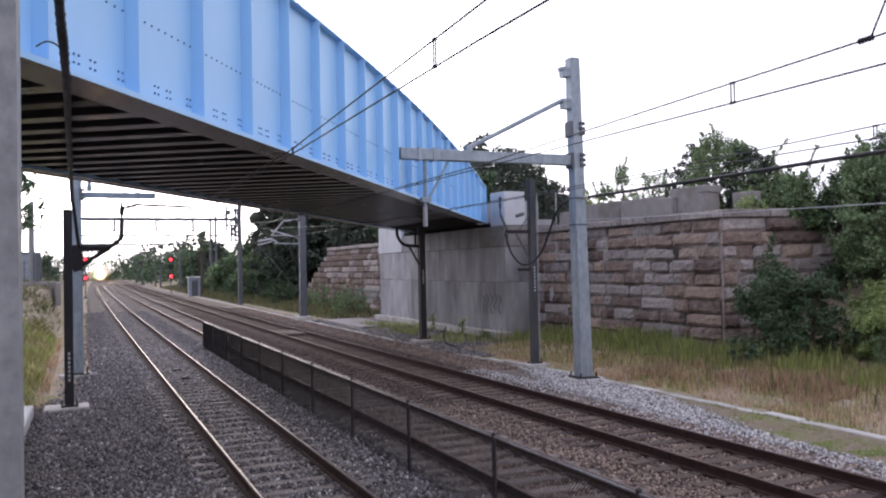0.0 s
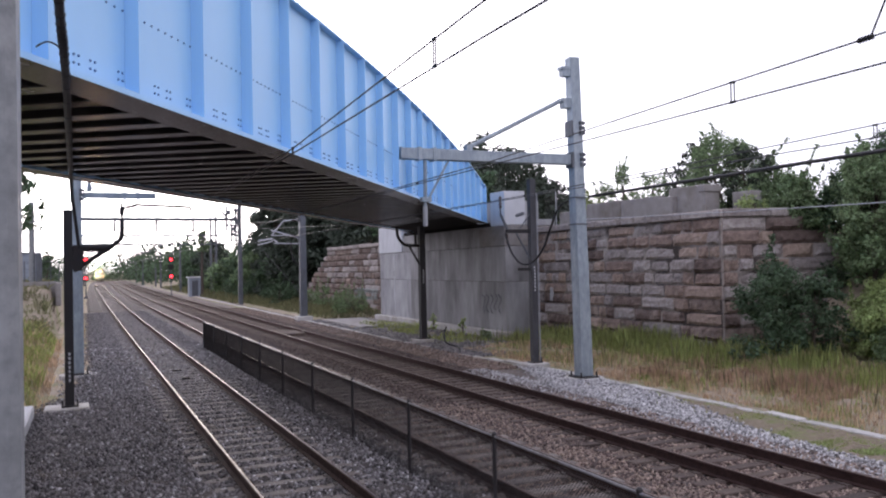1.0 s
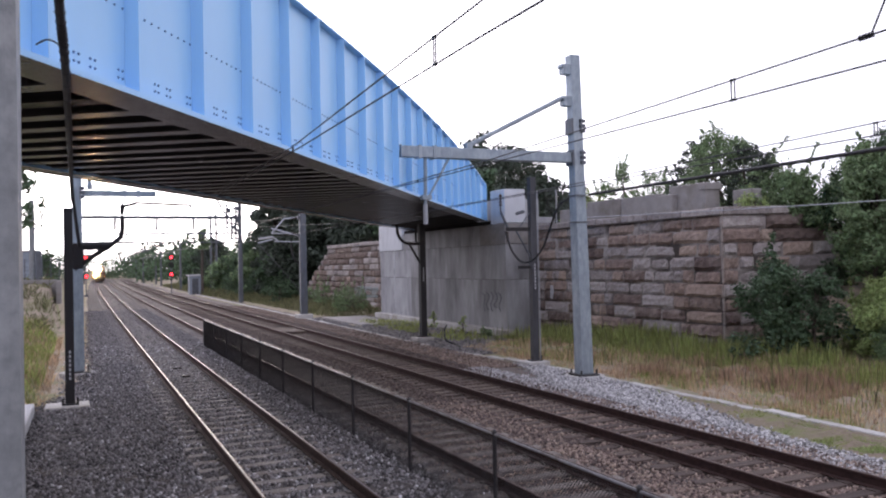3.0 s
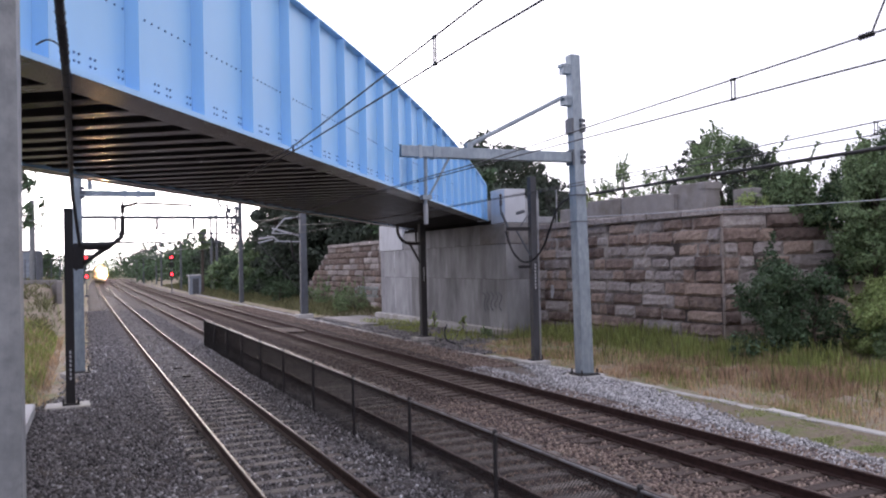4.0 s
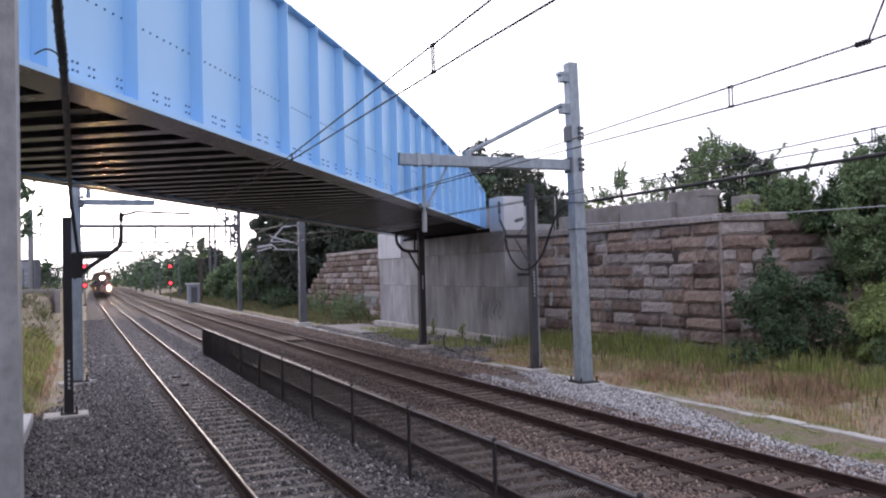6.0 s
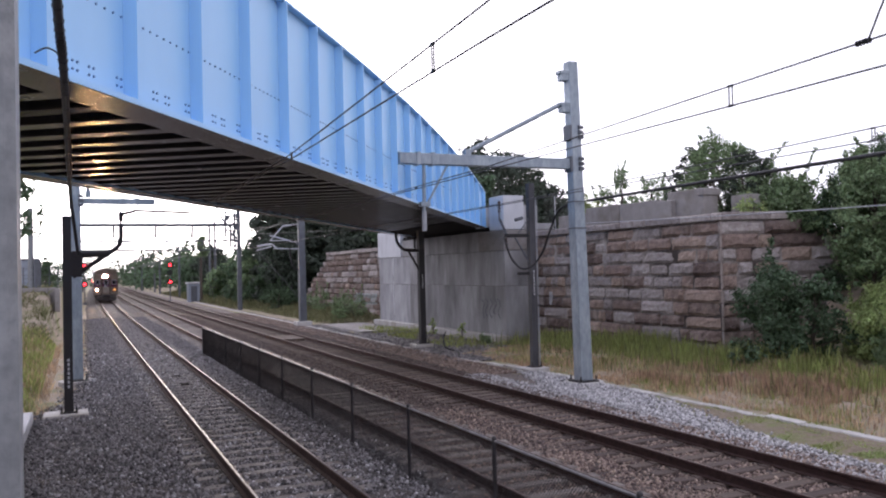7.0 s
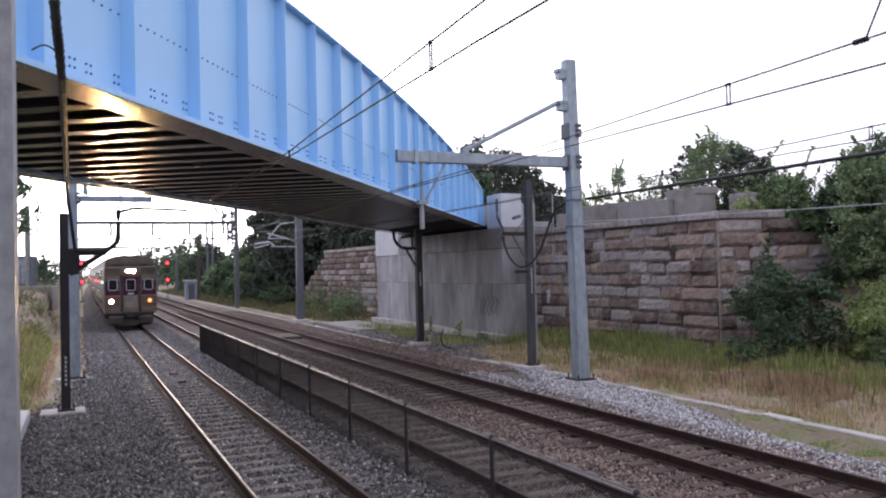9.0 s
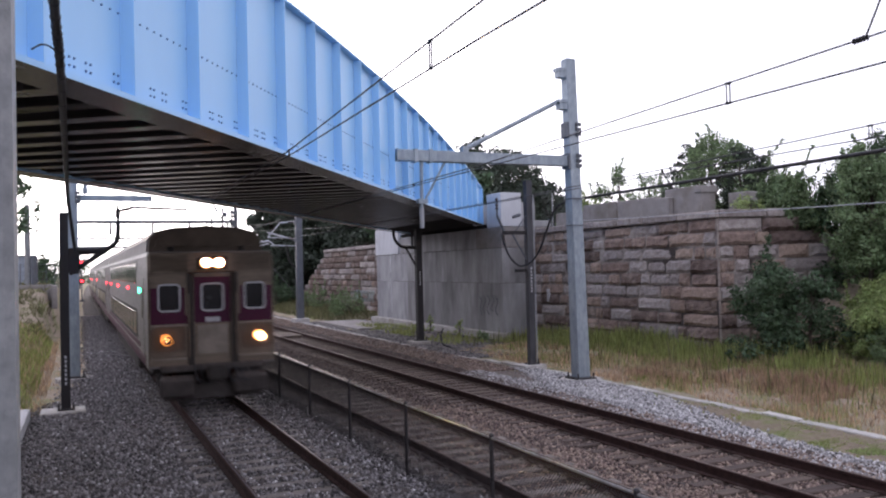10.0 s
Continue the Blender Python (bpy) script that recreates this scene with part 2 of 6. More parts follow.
BEAM = glow("headlight_glow", (1.0, 0.60, 0.24), 65000.0)
# for added glowing rings that stand in for glare round the lamps
GLARE = glow("lamp_glare_glow", (1.0, 0.36, 0.07), 1.2)
DIMB = glow("dimmed_headlight_glow", (1.0, 0.42, 0.14), 9.0)
BEAMT = glow("upper_headlight_glow", (1.0, 0.60, 0.26), 20000.0)
REDL = glow("red_signal_glow", (1.0, 0.03, 0.04), 8.0)
GREENL = glow("green_signal_glow", (0.05, 1.0, 0.42), 9.0)

# ---- mesh tools ----


def box(bm, x0, x1, y0, y1, z0, z1, m=None, bev=0.0):
    r = bmesh.ops.create_cube(bm, size=1)
    vs = r["verts"]
    t = Matrix.Translation(((x0 + x1) / 2, (y0 + y1) / 2, (z0 + z1) / 2)) @ Matrix.Diagonal((abs(x1 - x0), abs(y1 - y0), abs(z1 - z0), 1))
    bmesh.ops.transform(bm, matrix=(m @ t) if m else t, verts=vs)
    if bev:
        es = list({e for v in vs for e in v.link_edges})
        bmesh.ops.bevel(bm, geom=es, offset=bev, segments=1, affect="EDGES")


def rod(bm, p, q, r, r2=None, n=8):
    p, q = Vector(p), Vector(q)
    d = q - p
    m = Matrix.Translation((p + q) / 2) @ d.to_track_quat("Z", "Y").to_matrix().to_4x4()
    bmesh.ops.create_cone(bm, cap_ends=True, segments=n, radius1=r, radius2=r if r2 is None else r2, depth=d.length, matrix=m)


def tube(bm, pts, r, n=6):
    pts = [Vector(p) for p in pts]
    rings = []
    for i, p in enumerate(pts):
        d = (pts[min(i + 1, len(pts) - 1)] - pts[max(i - 1, 0)]).normalized()
        q = d.to_track_quat("Z", "Y").to_matrix()
        rings.append([bm.verts.new(p + q @ Vector((math.cos(k * 2 * math.pi / n) * r, math.sin(k * 2 * math.pi / n) * r, 0))) for k in range(n)])
    for a, b in zip(rings, rings[1:]):
        for k in range(n):
            bm.faces.new((a[k], a[(k + 1) % n], b[(k + 1) % n], b[k]))
    bm.faces.new(rings[0][::-1])
    bm.faces.new(rings[-1])


def sweep(bm, prof, pts, closed=True):
    """A section (across, up) carried along points in the plan, caps included."""
    pts = [Vector(p) for p in pts]
    rings = []
    for i, p in enumerate(pts):
        d = (pts[min(i + 1, len(pts) - 1)] - pts[max(i - 1, 0)])
        d = Vector((d.x, d.y, 0)).normalized()
        n = Vector((d.y, -d.x, 0))
        rings.append([bm.verts.new(p + n * a + Vector((0, 0, b))) for a, b in prof])
    k = len(prof)
    for a, b in zip(rings, rings[1:]):
        for i in range(k):
            bm.faces.new((a[i], b[i], b[(i + 1) % k], a[(i + 1) % k]))
    bm.faces.new(rings[0])
    bm.faces.new(rings[-1][::-1])


def insulator(bm, p, q, r=0.06, n=5):
    p, q = Vector(p), Vector(q)
    rod(bm, p, q, r * 0.4, n=8)
    for i in range(n):
        c = p.lerp(q, (i + 0.5) / n)
        d = (q - p).normalized() * ((q - p).length / n * 0.3)
        rod(bm, c - d, c + d, r, r * 0.55, n=10)


def arc(p, q, sag, n=16):
    p, q = Vector(p), Vector(q)
    return [p.lerp(q, i / n) - Vector((0, 0, sag * 4 * (i / n) * (1 - i / n))) for i in range(n + 1)]


def smooth_pts(pts, n=8):
    """Catmull-Rom through the points."""
    pts = [Vector(p) for p in pts]
    out = []
    for i in range(len(pts) - 1):
        a, b, c, d = pts[max(i - 1, 0)], pts[i], pts[i + 1], pts[min(i + 2, len(pts) - 1)]
        for k in range(n):
            t = k / n
            out.append(0.5 * ((2 * b) + (c - a) * t + (2 * a - 5 * b + 4 * c - d) * t * t + (3 * b - a - 3 * c + d) * t ** 3))
    return out + [pts[-1]]


def mesh_of(name, bm, *mats):
    bmesh.ops.recalc_face_normals(bm, faces=bm.faces)
    me = bpy.data.meshes.new(name)
    bm.to_mesh(me)
    bm.free()
    for m in mats:
        me.materials.append(m)
    return me


def part(name, bm, material, parent, label="", kind=""):
    ob = new(name, mesh_of(name, bm, material))
    ob.parent = parent
    return tagged(ob, label=label, kind=kind)


def piece(name, me, parent, m):
    ob = new(name, me)
    ob.parent = parent
    ob.matrix_basis = m
    return ob


def solo(name, bm, material, label, category, group="", kind=""):
    return tagged(new(name, mesh_of(name, bm, material)), label, category, group, kind)


def thing(name, label, category, group="", kind="", at=None):
    ob = new(name)
    ob.empty_display_size = 0.2
    if at is not None:
        ob.matrix_basis = at
    return tagged(ob, label, category, group, kind)


def raw(name, verts, faces, *mats):
    me = bpy.data.meshes.new(name)
    verts, faces = np.asarray(verts, np.float32), np.asarray(faces, np.int32)
    k = faces.shape[1]
    me.vertices.add(len(verts))
    me.vertices.foreach_set("co", verts.ravel())
    me.loops.add(faces.size)
    me.loops.foreach_set("vertex_index", faces.ravel())
    me.polygons.add(len(faces))
    me.polygons.foreach_set("loop_start", np.arange(len(faces), dtype=np.int32) * k)
    me.update(calc_edges=True)
    me.validate()
    for m in mats:
        me.materials.append(m)
    return me


B = bmesh.new
K = 4.58e-5          # the line bends slowly to the right


def bend(y):
    return K * y * y if y > 0 else 0.0


def sstep(a, b, v):
    t = np.clip((v - a) / (b - a), 0, 1)
    return t * t * (3 - 2 * t)


def ground_z(x, y):
    """Height of the natural ground."""
    x, y = np.asarray(x, float), np.asarray(y, float)
    xc = x - K * np.maximum(y, 0) ** 2
    z = np.full(np.broadcast(x, y).shape, -0.34)
    z = z + 0.38 * sstep(12.3, 17.4, xc) * (1 - sstep(29, 33, y) * (1 - sstep(53, 57, y)))
    walled = sstep(21.4, 22.2, y) * (1 - sstep(68, 75, y))
    z = z + walled * 4.35 * sstep(18.05, 18.25, x)
    z = z + (1 - walled) * np.where(y < 30, 4.2 * sstep(18.6, 25.0, x), 3.5 * sstep(20, 40, xc))
    left = sstep(-3.3, -3.9, x)
    z = z + left * (0.12 + 2.75 * sstep(40, 60, y) * (1 - sstep(150, 320, y)))
    return z

# ---- ground ----
def build_ground():
    xs = np.concatenate([np.linspace(-900, -60, 14), np.linspace(-50, -12, 16), np.arange(-11, 11.9, 0.45), np.arange(12, 26, 0.28),
                         np.array([18.04, 18.26]), np.linspace(27, 70, 22), np.linspace(90, 900, 12)])
    xs = np.unique(np.round(xs, 3))
    ys = np.concatenate([np.linspace(-60, -2, 8), np.arange(0, 100, 0.6), np.linspace(102, 400, 60), np.linspace(440, 1500, 14)])
    X, Y = np.meshgrid(xs, ys)
    Z = ground_z(X, Y)
    rng = np.random.default_rng(3)
    soft = (X > 12.2) | (X < -3.4)
    Z = Z + soft * rng.normal(0, 0.035, Z.shape)
    nx, ny = len(xs), len(ys)
    i = np.arange(nx * ny).reshape(ny, nx)
    f = np.stack([i[:-1, :-1], i[:-1, 1:], i[1:, 1:], i[1:, :-1]], -1).reshape(-1, 4)
    tagged(new("ground", raw("ground", np.stack([X, Y, Z], -1).reshape(-1, 3), f, SOIL)), "dry soil with patchy turf beside the railway", "ground", kind="structure")


def bed(name, x0, x1, y0, y1, z, material, label, seed, step=0.22, start=None):
    """A strip of ballast along the bend with ragged edges."""
    rng = np.random.default_rng(seed)
    ys = np.concatenate([np.arange(y0, min(60, y1), step), np.arange(60, y1, 2.0)])
    us = np.linspace(0, 1, max(4, int((x1 - x0) / step)))
    Y, U = np.meshgrid(ys, us, indexing="ij")
    ja, jb = rng.normal(0, 0.09, len(ys))[:, None], rng.normal(0, 0.09, len(ys))[:, None]
    left = x0 if start is None else start(ys)[:, None]
    X = (left + ja) * (1 - U) + (x1 + jb) * U + K * np.maximum(Y, 0) ** 2
    Z = z + rng.normal(0, 0.012, X.shape) - 0.14 * np.maximum(0, np.abs(U - 0.5) * 2 - 0.93) / 0.07
    n, k = X.shape
    i = np.arange(n * k).reshape(n, k)
    f = np.stack([i[:-1, :-1], i[:-1, 1:], i[1:, 1:], i[1:, :-1]], -1).reshape(-1, 4)
    tagged(new(name, raw(name, np.stack([X, Y, Z], -1).reshape(-1, 3), f, material)), label, "ballast", kind="structure")


def gravel_edge(y):
    """Where the fresh gravel gives way to soil: close to the trough by the mast, further in towards the platform."""
    return np.interp(y, (8, 9.4, 12.2, 14.8, 17.0, 19.0, 26), (9.4, 9.7, 10.0, 10.75, 11.35, 11.7, 11.7))


def gravel_start(y):
    return np.interp(y, (8, 10.3, 12.2, 15.3, 17.2, 19.7, 21.6, 24.5), (8.5, 8.7, 9.0, 9.4, 9.6, 9.9, 10.4, 11.3))


def ballast_start(y):
    """The ballast spreads wide by the platform and draws in towards the track beyond it."""
    return np.interp(y, (0, 22.5, 25, 31, 60, 75), (-3.6, -3.5, -2.7, -1.95, -1.8, -1.8))


def stones(name, n, xr, yr, z, size, material, label, seed, skip=(), ties=(), holes=(), edge=None, start=None):
    """Loose angular stones."""
    rng = np.random.default_rng(seed)
    y = yr[0] + (yr[1] - yr[0]) * rng.random(n) ** 1.5
    x = rng.uniform(xr[0], xr[1], n)
    keep = np.ones(n, bool)
    if edge:
        keep &= x < edge(y) + rng.normal(0, 0.14, n)
    if start:
        keep &= x > start(y) + rng.normal(0, 0.16, n)
    for hx, hy, hr in holes:
        keep &= (x + K * y * y - hx) ** 2 + (y - hy) ** 2 > hr * hr
    for tx, pitch in ties:
        on = (x > tx - 0.52) & (x < tx + 1.95) & (np.abs((y - 1.5 + pitch / 2) % pitch - pitch / 2) < 0.12)
        keep &= ~(on & (rng.random(n) < 0.8))
    for a, b in skip:
        keep &= ~((x > a) & (x < b))
    x, y = x[keep], y[keep]
    n = len(x)
    base = np.array([(1, 0, 0), (-1, 0, 0), (0, 1, 0), (0, -1, 0), (0, 0, 1), (0, 0, -1)], float)
    tri = np.array([(0, 2, 4), (2, 1, 4), (1, 3, 4), (3, 0, 4), (2, 0, 5), (1, 2, 5), (3, 1, 5), (0, 3, 5)])
    s = rng.uniform(size[0], size[1], n)[:, None, None] * rng.uniform(0.65, 1.2, (n, 1, 3))
    v = (base[None] + rng.normal(0, 0.22, (n, 6, 3))) * s
    a = rng.uniform(0, 6.28, n)
    b = rng.uniform(-0.6, 0.6, n)
    ca, sa, cb, sb = np.cos(a), np.sin(a), np.cos(b), np.sin(b)
    R = np.stack([np.stack([ca, -sa * cb, sa * sb], -1), np.stack([sa, ca * cb, -ca * sb], -1), np.stack([0 * a, sb, cb], -1)], 1)
    v = np.einsum("nij,nkj->nki", R, v)
    v += np.stack([x + K * y * y, y, np.full(n, z) + s[:, 0, 2] * 0.35], -1)[:, None]
    f = (tri[None] + 6 * np.arange(n)[:, None, None]).reshape(-1, 3)
    tagged(new(name, raw(name, v.reshape(-1, 3), f, material)), label, "gravel", kind="stuff")


GAUGE = 1.435
TRACKS = (0.0, 3.385, 6.72)     # left rail of each track at the camera's place
FENCE_X = 2.665


def line_pts(x, y0, y1, z=0.0):
    return [(x + bend(y), y, z) for y in np.concatenate([np.arange(y0, 140, 4.0), np.arange(140, y1 + 1, 12.0)])]


def build_tracks():
    head = [(-0.016, -0.02), (-0.016, 0.0), (0.016, 0.0), (0.016, -0.02)]
    flank = [(-0.030, -0.0015), (-0.036, -0.008), (-0.036, -0.036), (-0.011, -0.050), (-0.010, -0.145), (-0.072, -0.162), (-0.072, -0.174), (0.072, -0.174), (0.072, -0.162), (0.010, -0.145), (0.011, -0.050), (0.036, -0.036), (0.036, -0.008), (0.030, -0.0015)]
    specs = ((0.0, "concrete", RHEAD, "polished running rails on concrete ties in grey ballast"),
             (TRACKS[1], "concrete", RHEAD2, "running rails on concrete ties behind the fence"),
             (TRACKS[2], "timber", RHEAD2, "rusty rails on old timber ties in brown ballast"))
    for x0, kind, hm, label in specs:
        tr = thing("railway_track", label, "railway track", group="parallel tracks", kind="structure")
        for dx in (0.0, GAUGE):
            bm = B()
            sweep(bm, flank, line_pts(x0 + dx, -8, 420))
            r = part("rail", bm, RAILS, tr)
            bm = B()
            sweep(bm, head, line_pts(x0 + dx, -8, 420, 0.001))
            part("rail_head", bm, hm, r, "worn running surface")
        # ties
        bm = B()
        if kind == "concrete":
            box(bm, -1.27, 1.27, -0.13, 0.13, -0.42, -0.176, bev=0.02)
            for sx in (-0.7175, 0.7175):
                for o in (-0.11, 0.11):
                    box(bm, sx + o - 0.03, sx + o + 0.03, -0.05, 0.05, -0.178, -0.145)
            me = mesh_of("tie", bm, TIEC if x0 == 0 else TIECD)
        else:
            box(bm, -1.3, 1.3, -0.115, 0.115, -0.36, -0.178, bev=0.012)
            for sx in (-0.7175, 0.7175):
                box(bm, sx - 0.17, sx + 0.17, -0.09, 0.09, -0.18, -0.166)
            me = mesh_of("tie", bm, TIEW)
        rng = random.Random(int(x0 * 10) + 5)
        pitch = 0.61 if kind == "concrete" else 0.52
        far = []
        y = 1.5 - 14 * pitch
        while y < 230:
            j = rng.uniform(-0.03, 0.03)
            m = pose(x0 + 0.7175 + bend(y), y + j, rng.uniform(-0.006, 0.0) - (0.022 if x0 == 0 else 0), 0, 0, rng.uniform(-0.8, 0.8))
            if y < 110:
                piece("tie", me, tr, m)
            else:
                far.append(m)
            y += pitch
        bm = B()
        for m in far:
            box(bm, -1.27, 1.27, -0.12, 0.12, -0.36, -0.178, m)
        part("far_ties", bm, TIEC if kind == "concrete" else TIEW, tr, kind="stuff")
    # track-side details
    for y in (16.6, 18.0):
        bm = B()
        box(bm, -0.14, 0.14, -0.10, 0.10, 0, 0.06, bev=0.015)
        box(bm, -0.05, 0.05, -0.16, 0.16, 0.02, 0.05)
        ob = solo("track_magnet", bm, SOOT, "flat dark signalling box between the rails", "track box", group="track boxes")
        ob.matrix_basis = pose(0.72 + bend(y), y * 1.62, -0.205)
    cr = thing("crossing_boards", "weathered timber crossing boards laid between the rails", "crossing boards")
    for i in range(5):
        bm = B()
        box(bm, TRACKS[2] + 0.15 + i * 0.24, TRACKS[2] + 0.37 + i * 0.24, 40.4, 43.0, -0.21, -0.06, bev=0.015)
        part("board", bm, TIEW, cr).location.x = bend(41)


def build_fence():
    ground, top = -0.30, 0.93
    fence = thing("chain_link_fence", "low dark chain-link fence standing between two tracks", "fence")
    ys = [37.2 - 3.06 * i for i in range(13)]
    bm = B()
    rod(bm, (0, 0, ground - 0.1), (0, 0, top + 0.03), 0.030, n=10)
    bmesh.ops.create_uvsphere(bm, u_segments=8, v_segments=5, radius=0.036, matrix=Matrix.Translation((0, 0, top + 0.03)))
    me = mesh_of("fence_post", bm, CHAIN)
    for y in ys:
        piece("fence_post", me, fence, pose(FENCE_X + bend(y), y, 0))
    bm = B()
    tube(bm, [(FENCE_X + bend(y), y, top) for y in ys], 0.020, 8)
    part("top_rail", bm, FENCEP, fence)
    bm = B()
    tube(bm, [(FENCE_X + bend(y), y, ground + 0.06) for y in ys], 0.006, 5)
    part("tension_wire", bm, FENCEP, fence)
    # one bay of woven wire: two families of slanting wires, bent at each crossing
    L, H, c = 3.06, top - ground - 0.09, 0.038
    vs, fs = [], []

    def wire(a, b, off):
        k = len(vs)
        for p in (a, b):
            for (dy, dx) in ((0.0036, 0), (-0.0018, 0.0031), (-0.0018, -0.0031)):
                vs.append((dx + off, p[0] + dy, p[1] + dy))
        for i in range(3):
            j = (i + 1) % 3
            fs.append((k + i, k + j, k + 3 + j, k + 3 + i))

    t = -H
    while t < L:
        for s in (1, -1):
            a, b = (t, 0.0), (t + H, H)
            if a[0] < 0:
                a = (0.0, -t)
            if b[0] > L:
                b = (L, L - t)
            if s < 0:
                a, b = (L - a[0], a[1]), (L - b[0], b[1])
            wire(a, b, 0.002 * s)
        t += c * 1.4
    me = raw("wire_mesh", vs, fs, CHAIN)
    for y in ys[1:]:
        ob = piece("wire_mesh", me, fence, pose(FENCE_X + bend(y + 1.5), y, ground + 0.05))


# ---- stone walls ----
PITCH = 0.474


def block_mesh(length, seed, material):
    """A rock-faced granite block: front towards -y, length along x, height along z."""
    rng = random.Random(seed)
    nx, nz = 7, 4
    g, h = 0.008, PITCH
    vs, fs = [], []
    belly = [rng.uniform(0.05, 0.13) for _ in range(3)]
    for k in range(nz + 1):
        for i in range(nx + 1):
            u, w = i / nx, k / nz
            edge = i in (0, nx) or k in (0, nz)
            x = g + (length - 2 * g) * u + (rng.uniform(-0.012, 0.006) if i in (0, nx) else rng.uniform(-0.03, 0.03) * length)
            z = g + (h - 2 * g) * w + (rng.uniform(-0.008, 0.008) if k in (0, nz) else rng.uniform(-0.03, 0.03))
            swell = belly[0] * (1 - u) + belly[1] * u + belly[2] * 0.4 * math.sin(3.1 * u + seed)
            # the rough face stands proudest below the middle, so its lower arris overhangs the joint
            y = rng.uniform(-0.012, 0.006) if edge else -swell * (1.15 - 0.55 * w) - rng.uniform(0, 0.035)
            vs.append((x, y, z))
    for k in range(nz):
        for i in range(nx):
            a = k * (nx + 1) + i
            fs.append((a, a + 1, a + nx + 2, a + nx + 1))
    n = len(vs)
    c = [0, nx, (nx + 1) * (nz + 1) - 1, (nx + 1) * nz]
    for q in c:
        vs.append((vs[q][0], 0.12, vs[q][2]))
    for i in range(4):
        fs.append((c[(i + 1) % 4], c[i], n + i, n + (i + 1) % 4))
    me = bpy.data.meshes.new("stone_block")
    me.from_pydata(vs, [], fs)
    me.materials.append(material)
    return me


LENGTHS = (0.55, 0.8, 1.1, 1.35, 1.6, 1.9)
BLOCKS = {}


def stone_run(wall, p, q, z0, courses, seed, cut=None, tones=None):
    """Courses of blocks from p to q in the plan (front on the right-hand side walking from p to q). cut(i): start offset of course i."""
    rng = random.Random(seed)
    p, q = Vector((*p, 0)), Vector((*q, 0))
    L, ang = (q - p).length, math.degrees(math.atan2(q.y - p.y, q.x - p.x))
    for c in range(courses):
        u = cut(c) if cut else 0.0
        first = True
        while u < L - 0.3:
            l = rng.choice(LENGTHS)
            if first and c % 2:
                l = 0.6
            first = False
            if u + l > L - 0.5:
                l = min(LENGTHS, key=lambda v: abs(v - (L - u)))
            kind = rng.choices((0, 1, 2), tones or ((0.60, 0.33, 0.07) if c > 4 else (0.32, 0.34, 0.34)))[0]
            key = (l, rng.randrange(4), kind)
            if key not in BLOCKS:
                BLOCKS[key] = block_mesh(l, len(BLOCKS) + 17, (GRAN, GRANB, GRAND)[kind])
            m = pose(*(p + (q - p).normalized() * u), 0, 0, ang) @ pose(0, rng.uniform(-0.035, 0.03) + 0.004 * c, z0 + c * PITCH + rng.uniform(-0.008, 0.008))
            piece("stone_block", BLOCKS[key], wall, m)
            u += l


def coping(wall, p, q, z, depth=0.75, seed=1):
    rng = random.Random(seed)
    p, q = Vector((*p, 0)), Vector((*q, 0))
    L, ang = (q - p).length, math.degrees(math.atan2(q.y - p.y, q.x - p.x))
    u = 0.0
    while u < L - 0.2:
        l = min(rng.uniform(1.3, 2.0), L - u)
        bm = B()
        box(bm, 0.01, l - 0.01, -0.16 + rng.uniform(-0.02, 0.02), depth, 0, 0.27 + rng.uniform(-0.015, 0.015), bev=0.035)
        ob = part("coping_stone", bm, GRAN, wall)
        ob.matrix_basis = pose(*(p + (q - p).normalized() * u), 0, 0, ang) @ pose(0, 0, z)
        u += l


WALL_X = 17.8


